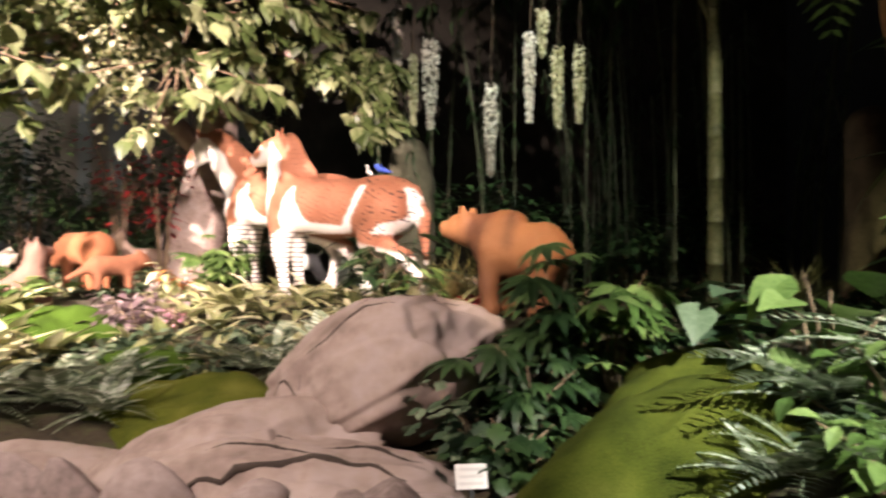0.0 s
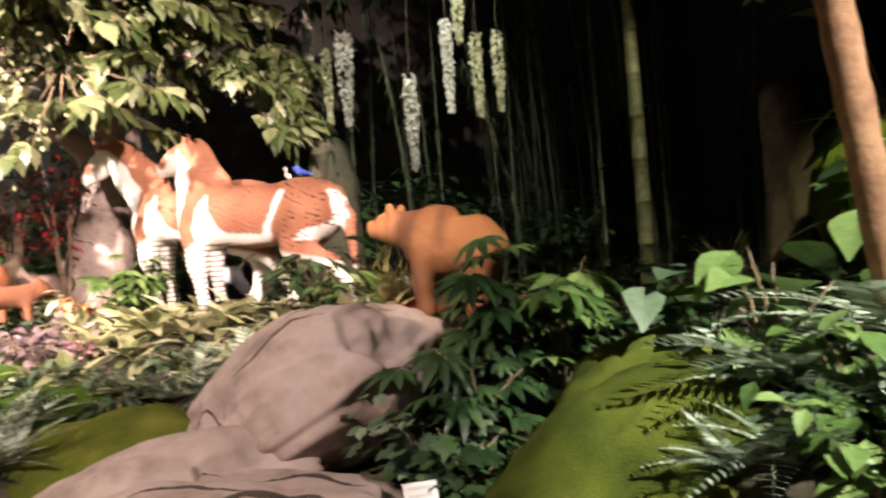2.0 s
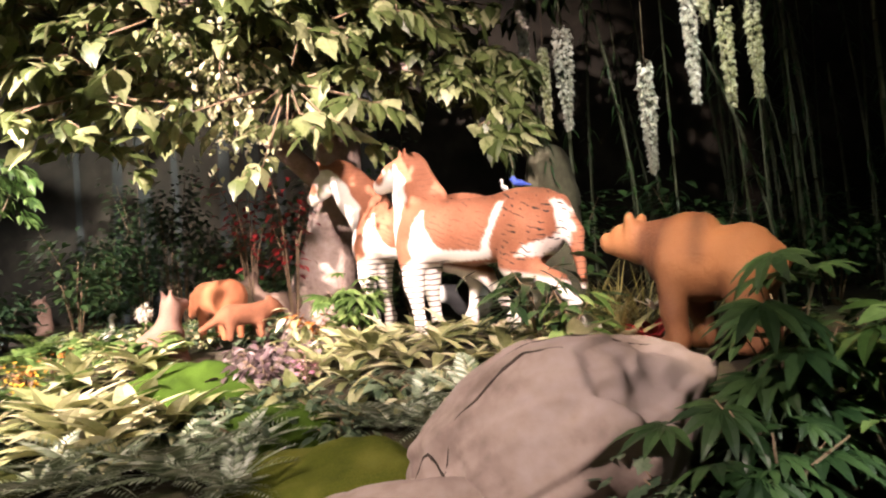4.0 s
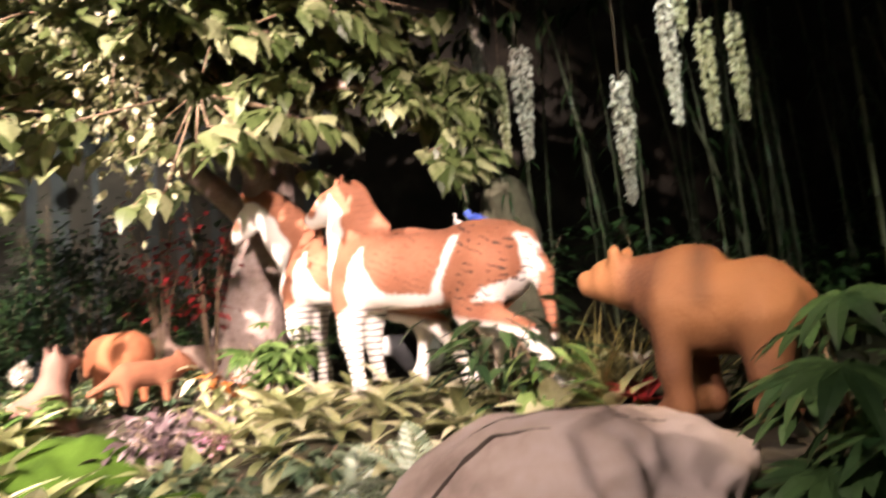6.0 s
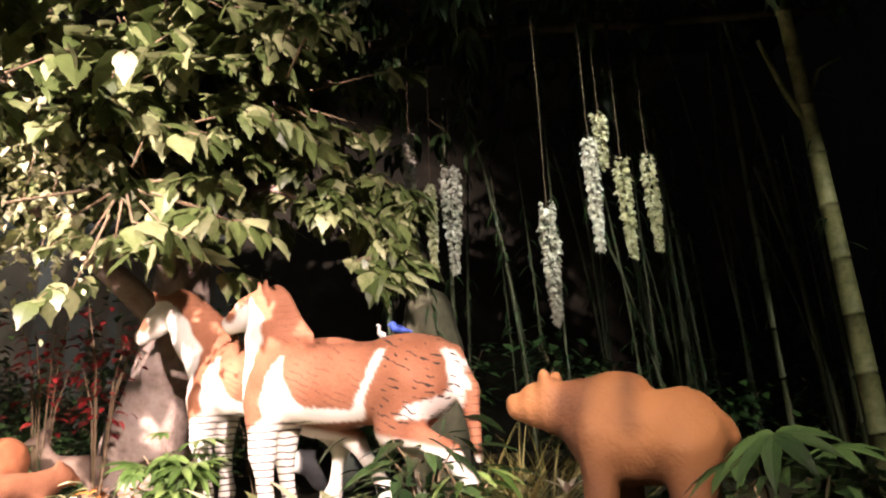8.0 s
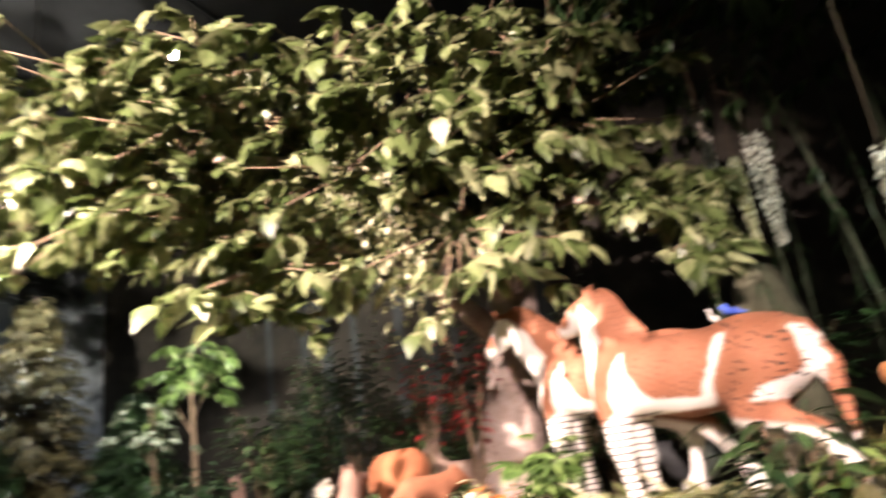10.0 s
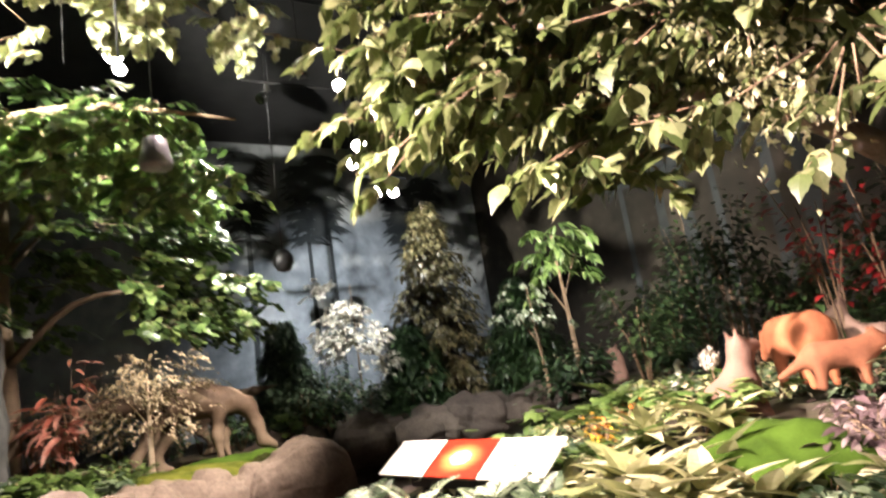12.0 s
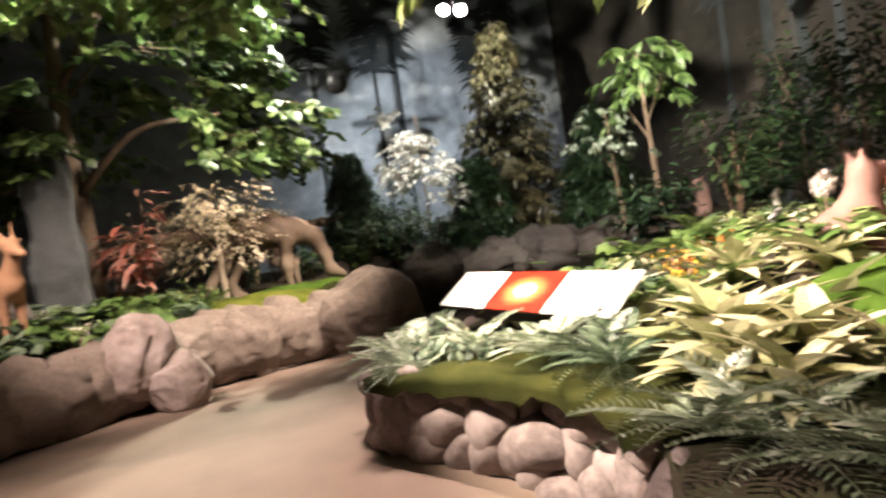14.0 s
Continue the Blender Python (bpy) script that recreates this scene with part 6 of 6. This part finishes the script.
shrub("leafy_ground_plant", on(-2.0, 5.75), 30, 0.3, FAN, L_GREEN, "bright green lobed-leaf plant by the pale trunk", 412, 0.6, 0.9, 0.5, stems=6, lift=0.45)
shrub("leafy_ground_plant", on(-2.25, 5.45), 60, 0.26, LANCE, L_VAR, "pale leafy plant below the horses", 413, 0.6, 0.9, 0.5, stems=6, lift=0.3)
BUSH = leaf_shape(0.24, 0.075, 0.25, 0.35, 0.4, 5)
shrub("leafy_bush", on(-0.40, 4.72), 75, 0.34, BUSH, L_DARK, "dark green bush with pointed leaves before a horse", 414, 1.0, 1.3, 0.5, stems=6, lift=0.42)
shrub("leafy_bush", on(-0.22, 4.62), 40, 0.26, BUSH, L_GREEN, "green bush with pointed leaves before a horse", 415, 0.8, 1.3, 0.5, stems=5, lift=0.36)
# low greenery round the statues, beside the sign
r = random.Random(420)
for k in range(34):
    x, y = r.uniform(-5.9, -2.9), r.uniform(4.7, 7.6)
    shrub("leafy_ground_plant", on(x, y), 70, 0.30, OVAL if k % 3 else MAPLE, (L_GREEN, L_BLUE, L_VAR)[k % 3], "bright leafy ground cover plant behind the sign", 421 + k, 1.0, 0.7, 0.5, stems=5, parts=False, lift=0.2)
for k in range(10):
    fern(on(r.uniform(-5.8, -3.4), r.uniform(4.4, 6.6), 0.05), 12, 0.9, L_GREEN, "bright green fern behind the sign", 460 + k)
for k, (x, y) in enumerate(((-4.55, 5.1), (-4.75, 5.2), (-4.4, 5.25), (-4.3, 4.9))):
    shrub("yellow_flowers", on(x, y), 50, 0.16, SMALL, L_YELLOW if k % 2 else L_ORANGE, "clump of yellow and orange flowers", 470 + k, 1.0, 0.7, 0.6, "flowers", 6, lift=0.2)
ball = thing("white_flower_head", on(-3.72, 5.5, 0.42), "round white flower head beside a statue", "flower")
scatter("bloom", SMALL, [turned(Vector((r.gauss(0, 1), r.gauss(0, 1), r.gauss(0, 1))).normalized() * 0.058, r.uniform(0, 6.3), r.uniform(-1.5, 1.5), 0, 0.75) for _ in range(260)], L_WHITE, ball)
mesh_object("stem", *grow([(0, 0, -0.46), (0.01, 0, -0.2), (0, 0, 0)], (0.008, 0.007, 0.005), 6), M_TWIG, ball)
for k, (x, y, z) in enumerate(((-5.45, 3.25, 0.52), (-5.6, 3.35, 0.5), (-5.3, 3.15, 0.46), (-5.7, 3.6, 0.55), (-5.15, 3.2, 0.5))):
    fern((x, y, z), 16, 0.9, L_BLUE if k % 2 else L_FERN, "trailing fern over the stone wall's corner", 480 + k)
for k in range(5):
    shrub("ivy", on(-5.5 + 0.18 * k, 3.3 + 0.05 * k), 90, 0.26, OVAL, L_BLUE, "leafy ivy hanging over the wall's corner", 490 + k, 0.9, 0.5, -0.2, "ivy", 7, lift=0.16)
for k, (x, y) in enumerate(((-4.05, 3.62), (-3.75, 3.66), (-4.3, 3.8), (-3.5, 3.62), (-4.75, 3.5))):
    fern(on(x, y, 0.08), 15, 0.85, L_BLUE if k % 2 else L_FERN, "fern hanging over the mossy bank by the sign", 1480 + k)
# shade planting far behind, with its shade put into the leaf colour
r = random.Random(500)
for k in range(70):
    x, y = (r.uniform(-7.5, 4.5), r.uniform(6.8, 10.5)) if k < 40 else (r.uniform(-8.5, -2.5), r.uniform(8.8, 11.8))
    shrub("dark_shrub", on(x, y), 260, 0.6, OVAL, L_DARK, "leafy shrub behind the statues, coloured dark for the shade", 2501 + k, 1.4, 0.9, 0.4, stems=5, parts=False, lift=r.uniform(0.3, 1.2) if k < 40 else r.uniform(0.8, 2.2))

# ---- the far bed ----
def far(x, y, dz=0.0):
    return (x, y, far_ground(x, y) + dz)


r = random.Random(600)
for k in range(26):
    x, y = r.uniform(-10.6, -8.4), r.uniform(-0.6, 2.2)
    if x > -8.55 - 0.35 * (y - 0.6):
        continue
    shrub("leafy_ground_plant", far(x, y), 80, 0.34, OVAL if k % 2 else MAPLE, L_GREEN if k % 3 else L_BLUE, "bright green ground plant on the rock ledge", 601 + k, 1.1, 0.7, 0.5, stems=6, parts=False, lift=0.22)
for k, (x, y) in enumerate(((-9.3, 2.1), (-9.5, 2.25), (-9.2, 1.6), (-9.0, 1.2))):
    fern(far(x, y, 0.03), 13, 0.9, L_GREEN, "bright green fern on the rock ledge", 640 + k)
for k in range(22):
    x, y = r.uniform(-14.5, -11.2), r.uniform(0.5, 8.5)
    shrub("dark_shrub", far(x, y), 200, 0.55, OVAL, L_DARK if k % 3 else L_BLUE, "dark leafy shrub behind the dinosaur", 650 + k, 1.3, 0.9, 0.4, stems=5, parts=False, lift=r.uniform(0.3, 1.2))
for k, (x, y) in enumerate(((-11.6, 5.2), (-11.9, 5.5), (-11.5, 4.9))):
    shrub("leafy_ground_plant", far(x, y), 120, 0.45, MAPLE, L_GREEN, "bright green bush behind the dinosaur", 680 + k, 1.0, 0.9, 0.5, stems=6, parts=False, lift=0.4)
for k, (x, y, h) in enumerate(((-10.3, 1.62, 1.45), (-10.3, 1.52, 0.95), (-10.35, 1.4, 0.75))):
    shrub("coral_leaf_shrub", far(x, y), 46, 0.30, LANCE, L_CORAL, "shrub with coral-pink striped leaves", 690 + k, 0.8, 0.6, 0.5, stems=5, lift=h)
for k, (x, y) in enumerate(((-8.55, 0.62), (-8.7, 0.5), (-8.45, 0.95))):
    shrub("white_flowers", far(x, y), 90, 0.16, SMALL, L_WHITE, "clump of small white flowers on the ledge", 700 + k, 0.9, 0.7, 0.6, "flowers", 6, lift=0.25 if k < 2 else 0.1)
for k, q in enumerate(spline(LEDGE[1:5], 22)):
    shrub("leafy_ground_plant", far(q[0] - 0.52 - 0.1 * (k % 2), q[1], -0.04), 90, 0.30, OVAL if k % 2 else MAPLE, (L_GREEN, L_GREEN, L_BLUE)[k % 3], "green ground plant hanging over the rock ledge", 800 + k, 1.0, 0.6, 0.1, stems=6, parts=False, lift=0.14)
bowl = thing("flower_clump", far(-9.25, 1.85), "low clump of yellow-brown flowers on the ledge", "flowers")
scatter("bloom", SMALL, [turned(Vector((r.gauss(0, 1), r.gauss(0, 1), abs(r.gauss(0, 1)))).normalized() * 0.12, r.uniform(0, 6.3), r.uniform(-1, 1.5), 0, 1.0) for _ in range(200)], L_YELLOW, bowl)

pillar_body = lambda x, y, z: np.maximum(np.maximum(np.abs(x) - 0.24 + 0.03 * z, np.abs(y) - 0.30 + 0.04 * z), np.abs(z - 1.2) - 1.2 + 0.25 * np.maximum(-y, 0)) + 0.02 * np.sin(7 * z + 3 * x)
v, f = surface(pillar_body, (-0.4, -0.45, -0.1), (0.4, 0.45, 3.0), 0.04)
v = v + 0.02 * fbm(v, 3)[:, None]
pillar = tagged(mesh_object("standing_stone", v, f, M_SLATE), "tall dark grey standing stone behind the ledge plants", "standing stone")
pillar.location = far(-9.75, 0.72, 0.12)
tan_stone = boulder("boulder", (-8.75, 0.25, 1.05), (0.24, 0.3, 0.42), 10, M_STONE, "upright tan stone beside the deer", 19, rough=0.08)

# ---- lamps on the black grid ----
M_BULB = glow("lamp_glass", (1.0, 0.93, 0.85), 40.0)
M_CAN = material("black_lamp_metal", [(0.015, 0.015, 0.016), (0.03, 0.03, 0.032)], 8, 0.45, 0.05, metal=0.5)


def lamp_can(eye, target, lit, size=1.0):
    top = thing("spotlight", eye, "black spotlight can hanging from the ceiling", "spotlight", "spotlights")
    turn = (Vector(target) - Vector(eye)).to_track_quat("-Z", "Y")
    top.rotation_euler = turn.to_euler()
    s = size
    mesh_object("can", *lathe([(0.055 * s, 0.22 * s), (0.075 * s, 0.20 * s), (0.085 * s, 0.10 * s), (0.092 * s, 0.03 * s), (0.088 * s, 0.028 * s), (0.080 * s, 0.06 * s), (0.06 * s, 0.07 * s)], 20), M_CAN, top)
    mesh_object("yoke", *grow([(0.10 * s, 0, 0.10 * s), (0.11 * s, 0, 0.30 * s), (0, 0, 0.36 * s), (-0.11 * s, 0, 0.30 * s), (-0.10 * s, 0, 0.10 * s)], (0.008,) * 5, 6), M_CAN, top)
    hook = Vector((0, 0, 0.36 * s))
    up = turn.inverted() @ Vector((0, 0, 8.2 - (Vector(eye) + turn @ hook).z))
    mesh_object("rod", *grow([hook, hook + up], (0.010, 0.010), 6), M_CAN, top)
    if lit:
        mesh_object("bulb", *lathe([(0.084 * s, 0.045 * s), (0.080 * s, 0.02 * s), (0.06 * s, 0.0), (0.03 * s, -0.012 * s), (0.004 * s, -0.016 * s)], 18), M_BULB, top, "glowing lamp glass")


for eye, target in LAMPS:
    back = (eye - target).normalized()
    lamp_can(eye + back * 0.05, target, False)
AIM = (-0.8, 1.6, 1.4)
for x, y, z in ((-12.4, 7.49, 5.57), (-12.4, 7.86, 5.57), (-11.0, 6.26, 7.2), (-12.0, 6.96, 6.42), (-12.0, 7.12, 6.40), (-9.0, 2.23, 6.18), (-7.0, 6.92, 7.54), (-11.8, 6.7, 5.95), (-6.0, 1.1, 4.30), (-5.7, 1.95, 4.22), (-4.99, 2.6, 4.63)):
    lamp_can((x, y, z), AIM, True, 1.35 if x < -6.5 else 0.55)


def pipe(a, b):
    tagged(mesh_object("ceiling_pipe", *grow([a, b], (0.024, 0.024), 10), M_CAN), "thin dark lamp pipe under the ceiling", "pipe", "lamp pipes")


for a, b in (((-13, 5.0, 8.17), (-13, 10.5, 8.17)), ((-10, -3, 8.17), (-10, 11, 8.17)), ((-6.5, -3, 8.17), (-6.5, 11, 8.17)), ((-3.0, -3, 8.17), (-3.0, 11, 8.17)), ((1.8, -3, 8.17), (1.8, 11, 8.17)), ((-12.4, 7.7, 8.2), (-12.4, 7.7, 5.7)), ((-12.4, 7.2, 5.9), (-12.4, 8.2, 5.9)), ((-12, 7.0, 8.2), (-12, 7.0, 6.6)), ((-11, 6.26, 8.2), (-11, 6.26, 7.5))):
    pipe(a, b)

# hanging bell-shaped loudspeaker and its dark round mate
bell = thing("hanging_speaker", (-5.6, 2.15, 3.50), "dark grey bell-shaped speaker hanging by a cord", "speaker")
M_BELL = material("grey_plastic", [(0.10, 0.095, 0.11), (0.16, 0.155, 0.17)], 5, 0.35, 0.03)
mesh_object("shell", *lathe([(0.005, 0.125), (0.06, 0.12), (0.085, 0.10), (0.105, 0.0), (0.125, -0.10), (0.118, -0.12), (0.02, -0.118)], 28), M_BELL, bell)
mesh_object("cord", *grow([(0, 0, 0.12), (0, 0, 4.7)], (0.004, 0.004), 5), M_CAN, bell)
globe = thing("hanging_speaker", (-7.18, 3.57, 2.98), "small black round speaker hanging by a cord", "speaker")
mesh_object("shell", *lathe([(0.01, 0.12), (0.07, 0.10), (0.11, 0.03), (0.11, -0.04), (0.07, -0.11), (0.01, -0.13)], 24), M_CAN, globe)
mesh_object("cord", *grow([(0, 0, 0.12), (0, 0, 5.2)], (0.004, 0.004), 5), M_CAN, globe)

# ---- stones of the bed's wall, last ----
stones = []
for k in range(10):
    cuts = [(Vector((r.gauss(0, 1), r.gauss(0, 1), r.gauss(0, 1))).normalized(), r.uniform(0.5, 0.8)) for _ in range(11)]
    bm = bmesh.new()
    bmesh.ops.create_icosphere(bm, subdivisions=3, radius=1)
    for q in bm.verts:
        c = q.co * (1 + 0.16 * noise.noise(q.co * 1.2 + Vector((k * 9, 0, 0))))
        for d, h in cuts:
            if c.dot(d) > h:
                c -= d * (c.dot(d) - h) * 0.85
        q.co = c * (1.2 + 0.05 * noise.noise(q.co * 4 + Vector((0, k * 9, 0))))
    bmesh.ops.smooth_vert(bm, verts=bm.verts[:], factor=0.35, use_axis_x=True, use_axis_y=True, use_axis_z=True)
    me = bpy.data.meshes.new("stone")
    bm.to_mesh(me)
    bm.free()
    me.shade_smooth()
    me.materials.append(M_STONE)
    stones.append(me)
rock_face("rock_bed_edge", [(x, y + 0.16) if x > -5.3 else (x + 0.14, y + 0.05) for x, y in FRONT], 260, lambda u, p: max(0.2, ground(*p) - 0.05), M_STONE, "grey-pink moulded rock between the wall's stones", 0.25)
wall = tagged(thing("wall_bed_edge", (0, 0, 0), "low wall of rounded grey-pink stones round the bed", "stone wall"), kind="structure")
line = spline(FRONT, 600)
r = random.Random(900)
rows = [(0.07, 0.18, 0.0), (0.24, 0.20, 0.16), (0.40, 0.17, 0.05)]
for z, size, shift in rows:
    acc, want = -shift, size
    for k in range(1, len(line)):
        acc += float(np.linalg.norm(line[k] - line[k - 1]))
        if acc > want * 1.30:
            p, d = line[k], line[k] - line[k - 1]
            acc, want = 0, size * r.uniform(0.7, 1.35)
            top_z = ground(*p)
            if z > top_z + 0.04 or p[0] < -7.4 or p[1] < -1.5:
                continue
            ob = new("stone", r.choice(stones))
            ob.parent = wall
            o = Vector((d[1], -d[0], 0)).normalized()
            ob.matrix_basis = Matrix.LocRotScale(Vector((p[0], p[1], z + r.uniform(-0.03, 0.03))) + o * (r.uniform(-0.08, -0.02) + 0.16 * (0.3 - z)), Euler((r.uniform(-0.2, 0.2), r.uniform(-0.35, 0.35), math.atan2(d[1], d[0]))), (want * r.uniform(1.05, 1.3), want * 0.55, size * r.uniform(0.85, 1.1)))
